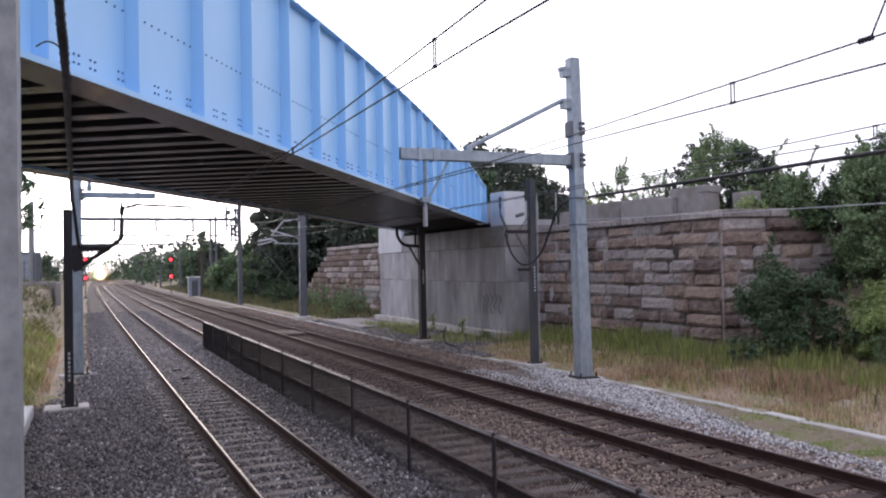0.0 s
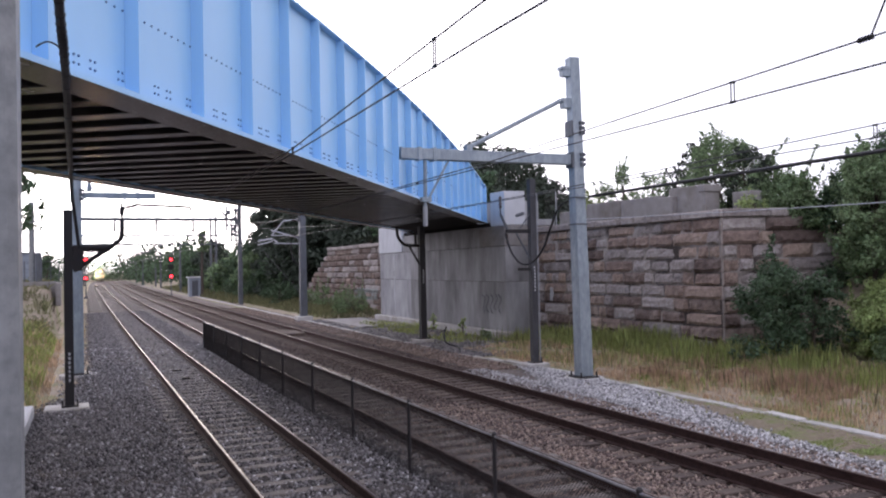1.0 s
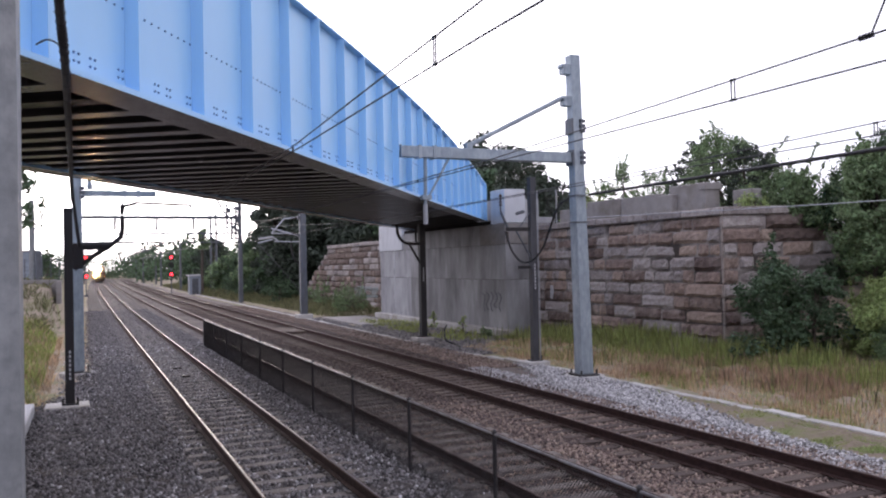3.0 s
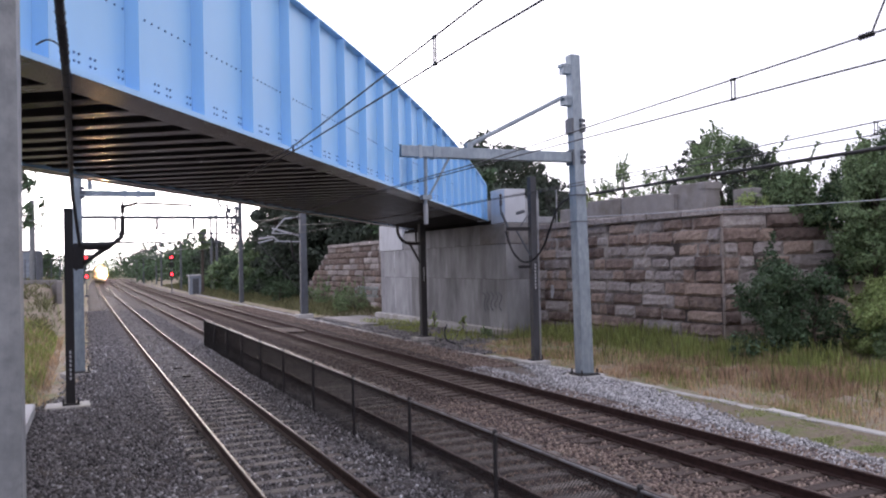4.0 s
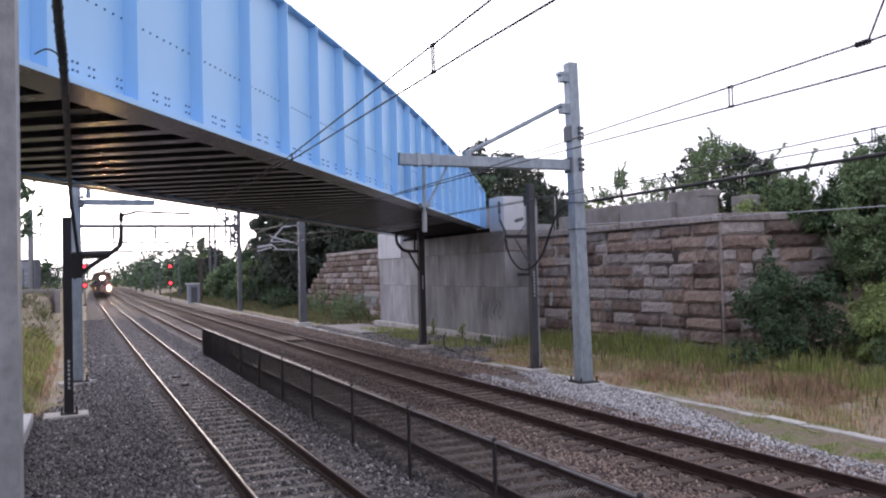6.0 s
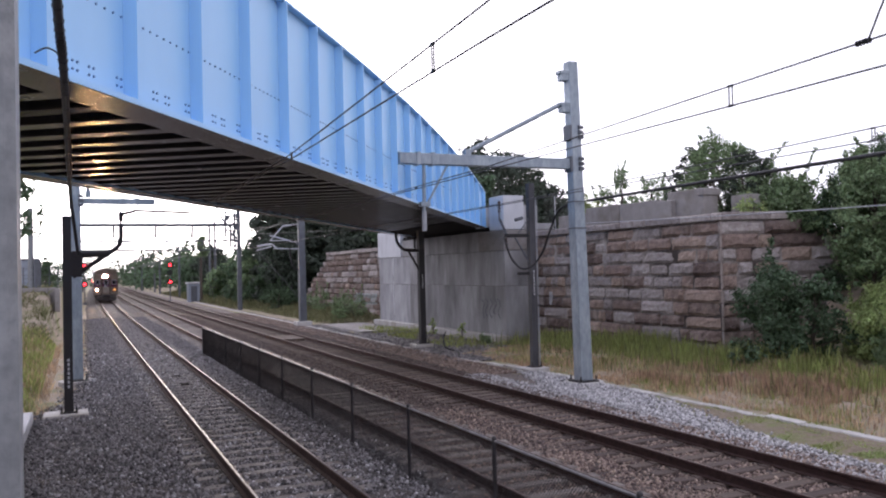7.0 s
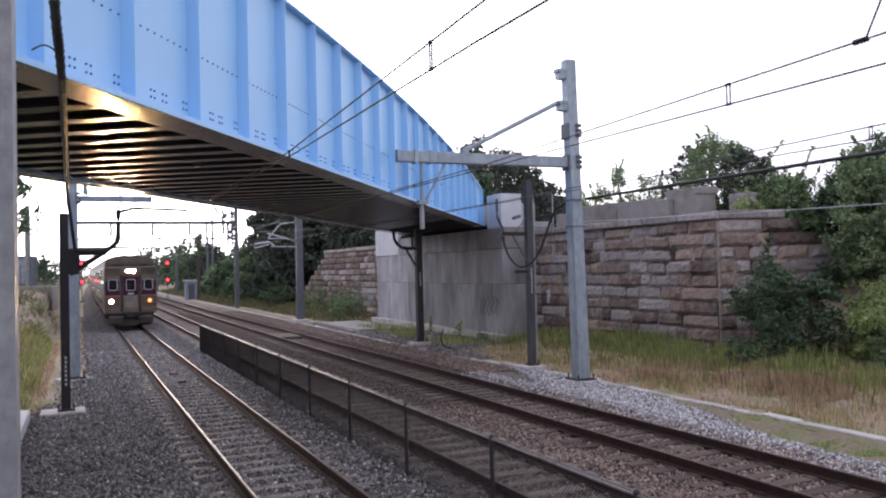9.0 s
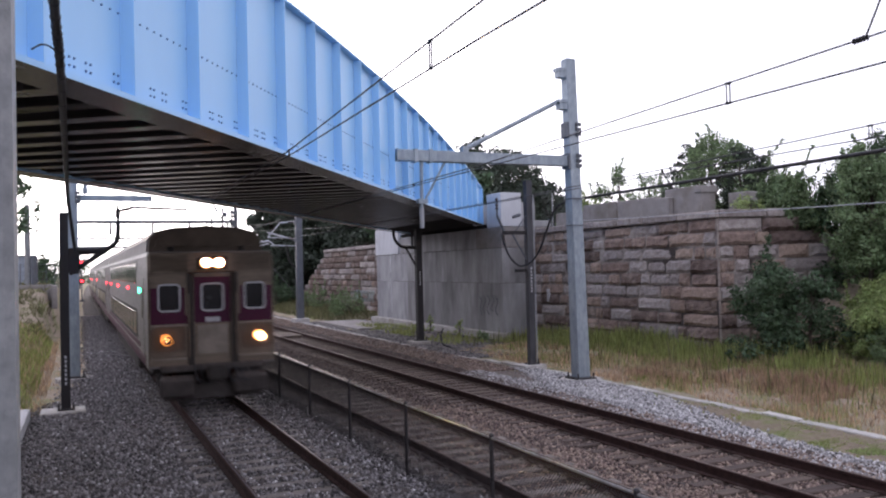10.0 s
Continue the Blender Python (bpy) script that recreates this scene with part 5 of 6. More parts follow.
# ---- plants ----
def leaf_cloud(centres, radii, count, size, rng, flat=0.75):
    """Leaves gathered on lumpy clumps, as crossed facets of their own."""
    centres, radii = np.asarray(centres, float), np.asarray(radii, float)
    pick = rng.choice(len(centres), count, p=radii ** 1.6 / (radii ** 1.6).sum())
    d = rng.normal(0, 1, (count, 3))
    d /= np.linalg.norm(d, axis=1)[:, None]
    r = radii[pick][:, None] * rng.uniform(0.12, 1.30, (count, 1)) ** 0.75
    c = centres[pick] + d * r * np.array([1, 1, flat])
    n = d + rng.normal(0, 0.6, (count, 3)) + np.array([0, 0, 0.35])
    n /= np.linalg.norm(n, axis=1)[:, None]
    a = np.cross(n, rng.normal(0, 1, (count, 3)))
    a /= np.linalg.norm(a, axis=1)[:, None]
    b = np.cross(n, a)
    s = size * rng.uniform(0.6, 1.4, (count, 1))
    v = np.stack([c - a * s * 0.9, c + b * s * 0.45 + n * s * 0.12, c + a * s * 0.95 - n * s * 0.1, c - b * s * 0.45 + n * s * 0.12], 1)
    f = np.arange(count * 4).reshape(-1, 4)
    return v.reshape(-1, 3), f


def tree(x, y, z, h, w, leaves, label, mat_, seed, size=0.09, trunk=None, low=0.25, name="tree", clumps=26, group="line-side trees", shoots=14):
    rng = np.random.default_rng(seed)
    t = thing(name, label, "tree" if name == "tree" else "shrub", group=group, at=pose(x, y, z))
    bm = B()
    r = trunk or h * 0.022 + 0.02
    top = Vector((rng.normal(0, w * 0.06), rng.normal(0, w * 0.06), h * 0.8))
    path = smooth_pts([(0, 0, -0.4), (rng.normal(0, w * 0.03), rng.normal(0, w * 0.03), h * 0.3), top * 0.75, top], 4)
    for i, (p, q) in enumerate(zip(path, path[1:])):
        rod(bm, p, q, r * (1 - 0.75 * i / len(path)), r * (1 - 0.75 * (i + 1) / len(path)), n=7)
    cs, rs = [], []
    for i in range(clumps):
        u = low + (1 - low) * ((i + rng.random()) / clumps)
        ang = rng.uniform(0, 6.283)
        prof = math.sin(math.pi * min(1, max(0.0, (u - low + 0.12) / (1.1 - low)))) ** 0.6
        rad = w / 2 * prof * rng.uniform(0.35, 1.0)
        c = Vector((math.cos(ang) * rad, math.sin(ang) * rad, h * u))
        k = min(len(path) - 1, int(u * 0.8 * len(path)))
        rod(bm, path[k], c, r * 0.28, r * 0.06, n=4)
        cs.append(c)
        rs.append(w * rng.uniform(0.09, 0.17))
        for _ in range(2):
            e = c + Vector(rng.normal(0, 1, 3)).normalized() * w * 0.16
            rod(bm, c, e, r * 0.1, r * 0.03, n=3)
            cs.append(e)
            rs.append(w * rng.uniform(0.05, 0.10))
    for _ in range(shoots):
        c = Vector(cs[int(rng.integers(len(cs) // 3, len(cs)))])
        d = (Vector((c.x, c.y, 0)) * 0.5 / max(w, 0.1) + Vector((rng.normal(0, 0.25), rng.normal(0, 0.25), 1.0))).normalized()
        l = min(w, 2.6) * rng.uniform(0.12, 0.26)
        rod(bm, c, c + d * l, r * 0.09, r * 0.03, n=3)
        for k in (0.3, 0.5, 0.7, 0.85, 1.0):
            cs.append(c + d * l * k)
            rs.append(w * rng.uniform(0.015, 0.032))
    part("trunk", bm, BARK, t)
    v, f = leaf_cloud(cs, rs, leaves, size, rng)
    ob = new("crown", raw("crown", v, f, mat_))
    ob.parent = t
    return t


def build_plants():
    # on top of the granite wall
    tree(21.0, 25.2, 4.3, 3.6, 3.6, 16000, "dark leafy shrub tree growing above the granite wall", LEAFM, 11, 0.06, low=0.05, clumps=44, shoots=22)
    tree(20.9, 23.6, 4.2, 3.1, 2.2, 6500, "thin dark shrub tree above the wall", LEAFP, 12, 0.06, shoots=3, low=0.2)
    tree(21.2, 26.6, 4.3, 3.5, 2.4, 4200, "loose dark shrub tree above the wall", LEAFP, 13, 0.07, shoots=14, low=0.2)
    tree(21.5, 32.3, 4.2, 3.2, 2.4, 5200, "young light green sapling above the wall", LEAFM, 14, 0.055, low=0.2, clumps=18)
    tree(22.5, 31.0, 4.2, 2.9, 2.4, 3600, "thin feathery sapling above the wall", LEAFM, 15, 0.055, low=0.25, clumps=18)
    tree(20.2, 33.6, 4.2, 2.2, 2.2, 1300, "yellow-green shrub behind the fence", LEAFL, 16, 0.08, low=0.05, name="shrub")
    # right-hand thicket
    for i, (x, y, z, h, w, n, m, s) in enumerate(((20.9, 18.2, 2.5, 4.0, 3.0, 5600, LEAFM, 0.10), (23.0, 17.8, 2.6, 4.2, 3.4, 4200, LEAFD, 0.10), 
                                                 (22.0, 15.4, 2.3, 4.6, 3.8, 5500, LEAFM, 0.10), (24.5, 20.5, 3.8, 4.2, 4.2, 5000, LEAFD, 0.1), (24.5, 16.0, 3.5, 4.0, 4.5, 5000, LEAFM, 0.1), (21.3, 22.6, 4.0, 2.9, 3.0, 3000, LEAFM, 0.1), (22.3, 20.2, 2.4, 4.3, 3.6, 6500, LEAFD, 0.1), (24.6, 18.6, 3.0, 4.4, 4.0, 6500, LEAFM, 0.1), (21.0, 21.4, 4.0, 2.4, 2.4, 3600, LEAFM, 0.1), (21.7, 19.0, 2.6, 4.7, 2.6, 6500, LEAFM, 0.1))):
        tree(x, y, z, h * 0.82, w, int(n * 2.3), "dense green tree in the thicket by the wall", m, 30 + i, s * 0.7, low=0.02, clumps=48, shoots=20)
    for i, (x, y, z, h, w, n, m) in enumerate(((17.25, 18.9, 0.0, 2.9, 3.0, 9000, LEAFD), (18.3, 18.3, 0.1, 2.4, 2.4, 5500, LEAFD), (19.6, 16.9, 0.3, 1.9, 2.8, 6500, LEAFL), (20.6, 16.0, 0.7, 2.2, 2.8, 6500, LEAFL), (21.2, 15.6, 1.1, 1.9, 2.8, 4500, LEAFL), (19.0, 16.2, 0.2, 1.0, 1.8, 2200, LEAFM))):
        tree(x, y, z, h, w, int(n * 1.5), "dense rounded shrub at the foot of the wall", m, 50 + i, 0.06, low=0.0, name="shrub", clumps=30, group="shrubs", shoots=5)
    tree(19.2, 21.55, 4.8, 0.45, 1.5, 900, "moss and weeds growing over the coping", LEAFL, 68, 0.05, low=0.0, name="shrub", clumps=14, group="weeds", shoots=2)
    tree(20.0, 21.9, 4.6, 0.9, 1.3, 900, "small green shrub on the broken wall top", LEAFM, 69, 0.055, low=0.0, name="shrub", clumps=14, group="weeds", shoots=4)
    # weeds before the far wing wall and the abutment
    for i, (x, y, h, w, m) in enumerate(((16.2, 66.0, 1.6, 2.4, LEAFM), (16.6, 60.5, 1.2, 3.0, LEAFM), (15.6, 56.0, 1.1, 3.0, LEAFM), (16.5, 71.0, 1.2, 2.6, LEAFM), (15.3, 37.2, 0.8, 0.5, LEAFL), (15.3, 40.8, 0.9, 0.45, LEAFL), (15.2, 34.2, 0.35, 0.9, LEAFM))):
        tree(x, y, float(ground_z(x, y)), h, w, int(90 + 200 * w * w), "low green weeds growing at the foot of the wall", m, 70 + i, 0.07, low=0.0, name="shrub", clumps=16, group="weeds")
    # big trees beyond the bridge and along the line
    # LEAFP here puts the far trees' shade into the leaf colour
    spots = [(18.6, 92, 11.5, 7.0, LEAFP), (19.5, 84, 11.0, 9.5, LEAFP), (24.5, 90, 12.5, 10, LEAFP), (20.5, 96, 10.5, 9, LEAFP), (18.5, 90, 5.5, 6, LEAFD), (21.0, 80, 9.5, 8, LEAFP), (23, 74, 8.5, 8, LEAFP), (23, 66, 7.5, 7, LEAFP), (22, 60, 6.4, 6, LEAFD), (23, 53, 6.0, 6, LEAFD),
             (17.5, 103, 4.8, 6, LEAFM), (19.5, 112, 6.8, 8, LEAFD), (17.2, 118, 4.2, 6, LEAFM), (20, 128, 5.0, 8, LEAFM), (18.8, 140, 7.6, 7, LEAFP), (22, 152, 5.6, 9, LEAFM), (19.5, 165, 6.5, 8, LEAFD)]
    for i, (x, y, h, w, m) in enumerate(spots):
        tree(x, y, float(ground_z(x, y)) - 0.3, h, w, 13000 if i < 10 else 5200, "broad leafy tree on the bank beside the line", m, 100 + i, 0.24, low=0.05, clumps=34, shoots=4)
    rng = random.Random(4)
    for i in range(20):
        y = 78 + i * 4.2 + rng.uniform(-1.5, 1.5)
        x = rng.uniform(14.6, 17.6) + bend(y)
        tree(x, y, float(ground_z(x, y)) - 0.1, rng.uniform(1.2, 2.8), rng.uniform(2.2, 4.0), 1300, "unkempt green shrub at the foot of the bank", rng.choice((LEAFD, LEAFD, LEAFD, LEAFM)), 200 + i, 0.13, low=0.0, name="shrub", clumps=16, group="shrubs")
    # dimness of these far trees comes from the darkened leaf colour
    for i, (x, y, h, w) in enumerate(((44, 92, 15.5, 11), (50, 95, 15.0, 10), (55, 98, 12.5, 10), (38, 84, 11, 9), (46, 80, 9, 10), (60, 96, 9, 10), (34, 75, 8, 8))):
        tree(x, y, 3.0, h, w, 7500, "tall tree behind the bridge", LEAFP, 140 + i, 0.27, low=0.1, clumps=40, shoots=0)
    tree(-5.3, 50, 1.2, 8.0, 3.2, 1100, "tree leaning in from the bank", LEAFD, 160, 0.16, low=0.55)
    tree(-4.6, 72, 2.4, 1.9, 3.4, 1600, "dark hedge shrub on the bank", LEAFD, 161, 0.13, low=0.0, name="shrub", clumps=18, group="shrubs")
    # distant woods: uncountable
    rng = np.random.default_rng(9)
    cs, rs = [], []
    for i in range(260):
        y = rng.uniform(170, 420)
        x = rng.uniform(14, 60) + K * y * y * 0.9 - 4
        cs.append((x, y, rng.uniform(0.5, 9.5)))
        rs.append(rng.uniform(2.0, 4.2))
    for i in range(90):
        y = rng.uniform(330, 460)
        cs.append((rng.uniform(-14, 60), y, rng.uniform(0.5, 9.5)))
        rs.append(rng.uniform(2.5, 4.5))
    v, f = leaf_cloud(cs, rs, 26000, 0.6, rng)
    tagged(new("distant_woods", raw("distant_woods", v, f, LEAFD)), "hazy green woods far down the line", "woods", kind="stuff")
    cs = [(rng.uniform(-34, -7), rng.uniform(95, 260), rng.uniform(1.5, 4.5)) for _ in range(70)]
    v, f = leaf_cloud(cs, rng.uniform(1.2, 2.4, 70), 7000, 0.4, rng)
    tagged(new("bank_woods", raw("bank_woods", v, f, LEAFD)), "dark low trees behind the bank", "woods", kind="stuff")


def blades(name, n, xr, yr, h, material, label, seed, fade=1.0, lean=0.25, clump=0.0):
    rng = np.random.default_rng(seed)
    x, y = rng.uniform(*xr, n), yr[0] + (yr[1] - yr[0]) * rng.random(n) ** fade
    if clump:
        cx, cy = np.round(x / clump), np.round(y / clump)
        keep = (np.sin(cx * 12.9898 + cy * 78.233) * 43758.5453 % 1.0) < 0.6
        x, y = x[keep], y[keep]
        n = len(x)
    x = x + K * y * y
    z = ground_z(x, y)
    hh = rng.uniform(h[0], h[1], n) * (0.7 + 0.6 * (np.sin(x * 1.7 + y * 0.9) * 0.5 + 0.5))
    a = rng.uniform(0, 6.283, n)
    w = rng.uniform(0.004, 0.011, n) * (1 + y / 40)
    dx, dy = np.cos(a) * w, np.sin(a) * w
    lx, ly = rng.normal(0, lean, n) * hh, rng.normal(0, lean, n) * hh
    p = np.stack([np.stack([x - dx, y - dy, z - 0.05], -1), np.stack([x + dx, y + dy, z - 0.05], -1),
                  np.stack([x + lx * 0.4 + dx * 0.7, y + ly * 0.4 + dy * 0.7, z + hh * 0.6], -1), np.stack([x + lx, y + ly, z + hh], -1)], 1)
    f = np.arange(n * 4).reshape(-1, 4)
    tagged(new(name, raw(name, p.reshape(-1, 3), f, material)), label, "grass", kind="stuff")


# ---- train: a bilevel cab car leading coaches ----
CAR_L, CAR_W = 25.6, 2.94


def shell(bm, prof, y0, y1):
    """Section (x, z) carried straight along y."""
    a = [bm.verts.new((x, y0, z)) for x, z in prof]
    b = [bm.verts.new((x, y1, z)) for x, z in prof]
    n = len(prof)
    for i in range(n):
        bm.faces.new((a[i], a[(i + 1) % n], b[(i + 1) % n], b[i]))
    bm.faces.new(a[::-1])
    bm.faces.new(b)


def frame_ring(bm, x0, x1, z0, z1, y, w, d, r=0.07):
    """A window surround with rounded corners on a face towards -y."""
    def loop(g, yy):
        out = []
        for cx, cz, a0 in ((x1 - r, z1 - r, 0), (x0 + r, z1 - r, 90), (x0 + r, z0 + r, 180), (x1 - r, z0 + r, 270)):
            for k in range(5):
                a = radians(a0 + k * 22.5)
                out.append(bm.verts.new((cx + math.cos(a) * (r + g), yy, cz + math.sin(a) * (r + g))))
        return out
    rings = [loop(0, y), loop(0, y - d), loop(w, y - d), loop(w, y)]
    for p, q in zip(rings, rings[1:] + rings[:1]):
        n = len(p)
        for k in range(n):
            bm.faces.new((p[k], p[(k + 1) % n], q[(k + 1) % n], q[k]))


def hood(bm, x, z, y0, y1, r, n=20):
    """A short open tube round a lamp."""
    rings = [[bm.verts.new((x + math.cos(a) * q, y, z + math.sin(a) * q)) for a in [k * 2 * math.pi / n for k in range(n)]] for y, q in ((y0, r), (y1, r), (y1, r + 0.012), (y0, r + 0.012))]
    for a, b in zip(rings, rings[1:] + rings[:1]):
        for k in range(n):
            bm.faces.new((a[k], a[(k + 1) % n], b[(k + 1) % n], b[k]))


def louvre(bm, x, z, y0, y1, r, step=0.02):
    """Crossed thin blades added inside a lamp hood to keep its beam narrow."""
    n = int(r / step)
    for i in range(-n, n + 1):
        h = math.sqrt(max(r * r - (i * step) ** 2, 0)) - 0.002
        if h > 0.01:
            box(bm, x + i * step - 0.0006, x + i * step + 0.0006, y1, y0, z - h, z + h)
            box(bm, x - h, x + h, y1, y0, z + i * step - 0.0006, z + i * step + 0.0006)


def bogie(car, y):
    bm = B()
    for s in (-1, 1):
        box(bm, s * 0.98 - 0.08, s * 0.98 + 0.08, y - 1.7, y + 1.7, 0.42, 0.72, bev=0.04)
        for dy in (-1.25, 1.25):
            box(bm, s * 0.98 - 0.14, s * 0.98 + 0.14, y + dy - 0.2, y + dy + 0.2, 0.3, 0.62, bev=0.03)
    box(bm, -0.95, 0.95, y - 0.3, y + 0.3, 0.4, 0.7)
    b = part("bogie", bm, SOOT, car)
    for dy in (-1.25, 1.25):
        bm = B()
        for s in (-1, 1):
            rod(bm, (s * 0.66, y + dy, 0.455), (s * 0.79, y + dy, 0.455), 0.455, n=24)
        rod(bm, (-0.8, y + dy, 0.455), (0.8, y + dy, 0.455), 0.08, n=10)
        part("wheelset", bm, RAILS, b)


def coach(cab):
    label = "bilevel commuter cab car in stainless steel with maroon bands" if cab else "bilevel commuter coach in stainless steel with a dark window band"
    car = thing("cab_car" if cab else "commuter_coach", label, "train car", group="train")
    hw = CAR_W / 2
    # lower body and upper body, leaning in a little at the top
    low = [(-hw, 0.95), (hw, 0.95), (hw, 3.62), (hw - 0.03, 3.72), (-hw + 0.03, 3.72), (-hw, 3.62)]
    bm = B()
    shell(bm, low, 0.12 if cab else 0.0, CAR_L)
    body = part("body", bm, SIDE, car)
    roof = [(-hw + 0.05, 3.72), (hw - 0.05, 3.72), (hw - 0.08, 4.04), (hw - 0.26, 4.24), (hw - 0.62, 4.33), (0, 4.38), (-hw + 0.62, 4.33), (-hw + 0.26, 4.24), (-hw + 0.08, 4.04)]
    bm = B()
    shell(bm, roof, 1.1 if cab else 0.15, CAR_L - 0.15)
    part("roof", bm, ROOFS, car, "dull stainless steel roof")
    bm = B()
    for y in (6, 12.5, 19):
        box(bm, -0.7, 0.7, y - 1, y + 1, 4.33, 4.46, bev=0.04)
    box(bm, -0.25, 0.0, 3.9, 4.2, 4.3, 4.5)
    part("roof_gear", bm, ROOFT, car)
    # side bands, fluting and windows
    for s in (-1, 1):
        x = s * hw
        bm = B()
        box(bm, min(x, x + s * 0.012), max(x, x + s * 0.012), 2.6, CAR_L - 1.0, 1.30, 1.42)
        for k in range(5):
            box(bm, min(x, x + s * 0.02), max(x, x + s * 0.02), 0.8, CAR_L - 0.4, 0.98 + k * 0.055, 1.01 + k * 0.055)
        part("side_band", bm, MAROON, body, "maroon band")
        for z0, z1 in ((1.55, 2.15), (2.95, 3.5)):
            bm = B()
            box(bm, min(x, x + s * 0.008), max(x, x + s * 0.008), 3.6, CAR_L - 3.6, z0 - 0.1, z1 + 0.1)
            part("window_band", bm, SOOT if z0 < 2 else SIDE, body)
            bm = B()
            box(bm, min(x, x + s * 0.016), max(x, x + s * 0.016), -0.62, 0.62, z0, z1, bev=0.005)
            me = mesh_of("side_window", bm, GLASSR)
            for k in range(12):
                piece("side_window", me, body, pose(0, 4.5 + k * 1.5, 0))
        for y in (1.6, CAR_L - 1.7):
            bm = B()
            box(bm, min(x, x + s * 0.014), max(x, x + s * 0.014), y - 0.45, y + 0.45, 1.15, 3.1, bev=0.005)
            d = part("side_door", bm, SIDE, body)
            bm = B()
            box(bm, min(x, x + s * 0.02), max(x, x + s * 0.02), y - 0.22, y + 0.22, 2.1, 2.85)
            part("pane", bm, GLASS, d)
        bm = B()
        bmesh.ops.create_cone(bm, cap_ends=True, segments=12, radius1=0.075, radius2=0.06, depth=0.05, matrix=pose(x + s * 0.03, 2.4 if cab else 1.0, 2.78, 0, 90, 0))
        part("side_lamp", bm, GREENL if cab else REDL, body, "green door lamp" if cab else "red door lamp")
        if cab:
            for y in (7.5, 14, 21):
                bm = B()
                bmesh.ops.create_cone(bm, cap_ends=True, segments=12, radius1=0.06, radius2=0.05, depth=0.05, matrix=pose(x + s * 0.03, y, 2.78, 0, 90, 0))
                part("side_lamp", bm, REDL, body, "red door lamp")
    bm = B()
    box(bm, -1.3, 1.3, 6.0, CAR_L - 6.0, 0.35, 0.95, bev=0.05)
    box(bm, -1.35, 1.35, 0.5, CAR_L - 0.5, 0.8, 0.95)
    part("underframe", bm, SOOT, car)
    bogie(car, 3.4)
    bogie(car, CAR_L - 3.4)
    if not cab:
        for y in (0.0, CAR_L):
            bm = B()
            box(bm, -0.55, 0.55, y - 0.12, y + 0.12, 1.1, 3.3, bev=0.04)
            part("gangway", bm, SOOT, car)
        return car
    # front: two bays either side of a recessed doorway
    for s in (-1, 1):
        bm = B()
        shell(bm, [(s * 0.50, 1.02), (s * hw, 1.02), (s * hw, 3.62), (s * 0.50, 3.62)][::s], 0.0, 0.13)
        bmesh.ops.bevel(bm, geom=[e for e in bm.edges if abs(e.verts[0].co.z - e.verts[1].co.z) > 1 and all(v.co.y < 0.01 for v in e.verts)], offset=0.06, segments=2, affect="EDGES")
        bay = part("front_bay", bm, STAIN, car)
        bm = B()
        box(bm, s * 0.56, s * (hw - 0.05), -0.008, 0.0, 2.0, 2.86)
        part("maroon_panel", bm, MAROON, bay, "maroon panel round the window")
        bm = B()
        box(bm, s * 1.0 - 0.23, s * 1.0 + 0.23, -0.016, -0.006, 2.32, 2.92, bev=0.004)
        part("window_pane", bm, GLASS, bay)
        bm = B()
        frame_ring(bm, s * 1.0 - 0.22, s * 1.0 + 0.22, 2.33, 2.91, -0.006, 0.045, 0.03)
        part("window_frame", bm, PALEP, bay, "pale window surround")
        bm = B()
        frame_ring(bm, s * 1.03 - 0.36, s * 1.03 + 0.36, 1.38, 1.92, -0.002, 0.03, 0.05)
        box(bm, s * 1.03 - 0.36, s * 1.03 + 0.36, -0.012, -0.002, 1.38, 1.92)
        part("lamp_box", bm, ROOFT, bay, "framed headlight recess")
        bm = B()
        bmesh.ops.create_cone(bm, cap_ends=True, segments=20, radius1=0.075, radius2=0.075, depth=0.004, matrix=pose(0, 0, 0, 90))
        lamp = part("ditch_light", bm, BEAM, bay, "lit ditch light")
        LAMPS.append((s, lamp))
        # added disc that shows while the bright lamp is drawn back
        bm = B()
        bmesh.ops.create_cone(bm, cap_ends=True, segments=16, radius1=0.055, radius2=0.055, depth=0.01, matrix=pose(s * 1.08, -0.10, 1.64, 90))
        part("dim_state_disc", bm, DIMB, bay, "dim amber disc added for the dimmed ditch light")
        # hood and blades are added to hold the ditch light's spread
        bm = B()
        hood(bm, s * 1.08, 1.64, -0.012, -0.36, 0.088)
        louvre(bm, s * 1.08, 1.64, -0.22, -0.31, 0.086)
        part("lamp_hood", bm, SOOT, bay)
        bm = B()
        hood(bm, s * 1.08, 1.64, -0.03, -0.35, 0.102)
        hood(bm, s * 1.08, 1.64, -0.03, -0.05, 0.118)
        part("glare_ring", bm, GLARE, bay, "glowing amber ring added for lamp glare")
        bm = B()
        box(bm, s * 0.9, s * 1.35, -0.03, 0.0, 3.22, 3.26)
        box(bm, s * 0.60, s * 0.64, -0.05, 0.0, 2.2, 2.9)
        rod(bm, (s * 0.56, -0.06, 1.2), (s * 0.56, -0.06, 2.7), 0.018, n=6)
        part("grab_rail", bm, STAIN, bay)
        for z in (1.16, 1.95):
            bm = B()
            box(bm, s * 0.60, s * (hw - 0.04), -0.03, 0.0, z, z + 0.035)
            part("trim_strip", bm, KICK, bay, "pale steel trim strip")
        bm = B()
        rod(bm, (s * 0.86, 0.9, 3.74), (s * 0.86, 0.9, 3.96), 0.09, 0.06, n=10)
        part("roof_horn", bm, SOOT, bay)
    bm = B()
    box(bm, -0.50, 0.50, 0.06, 0.13, 1.02, 3.18)
    door = part("end_door", bm, STAIN, car)
    bm = B()
    box(bm, -0.42, 0.42, 0.045, 0.058, 2.0, 3.1)
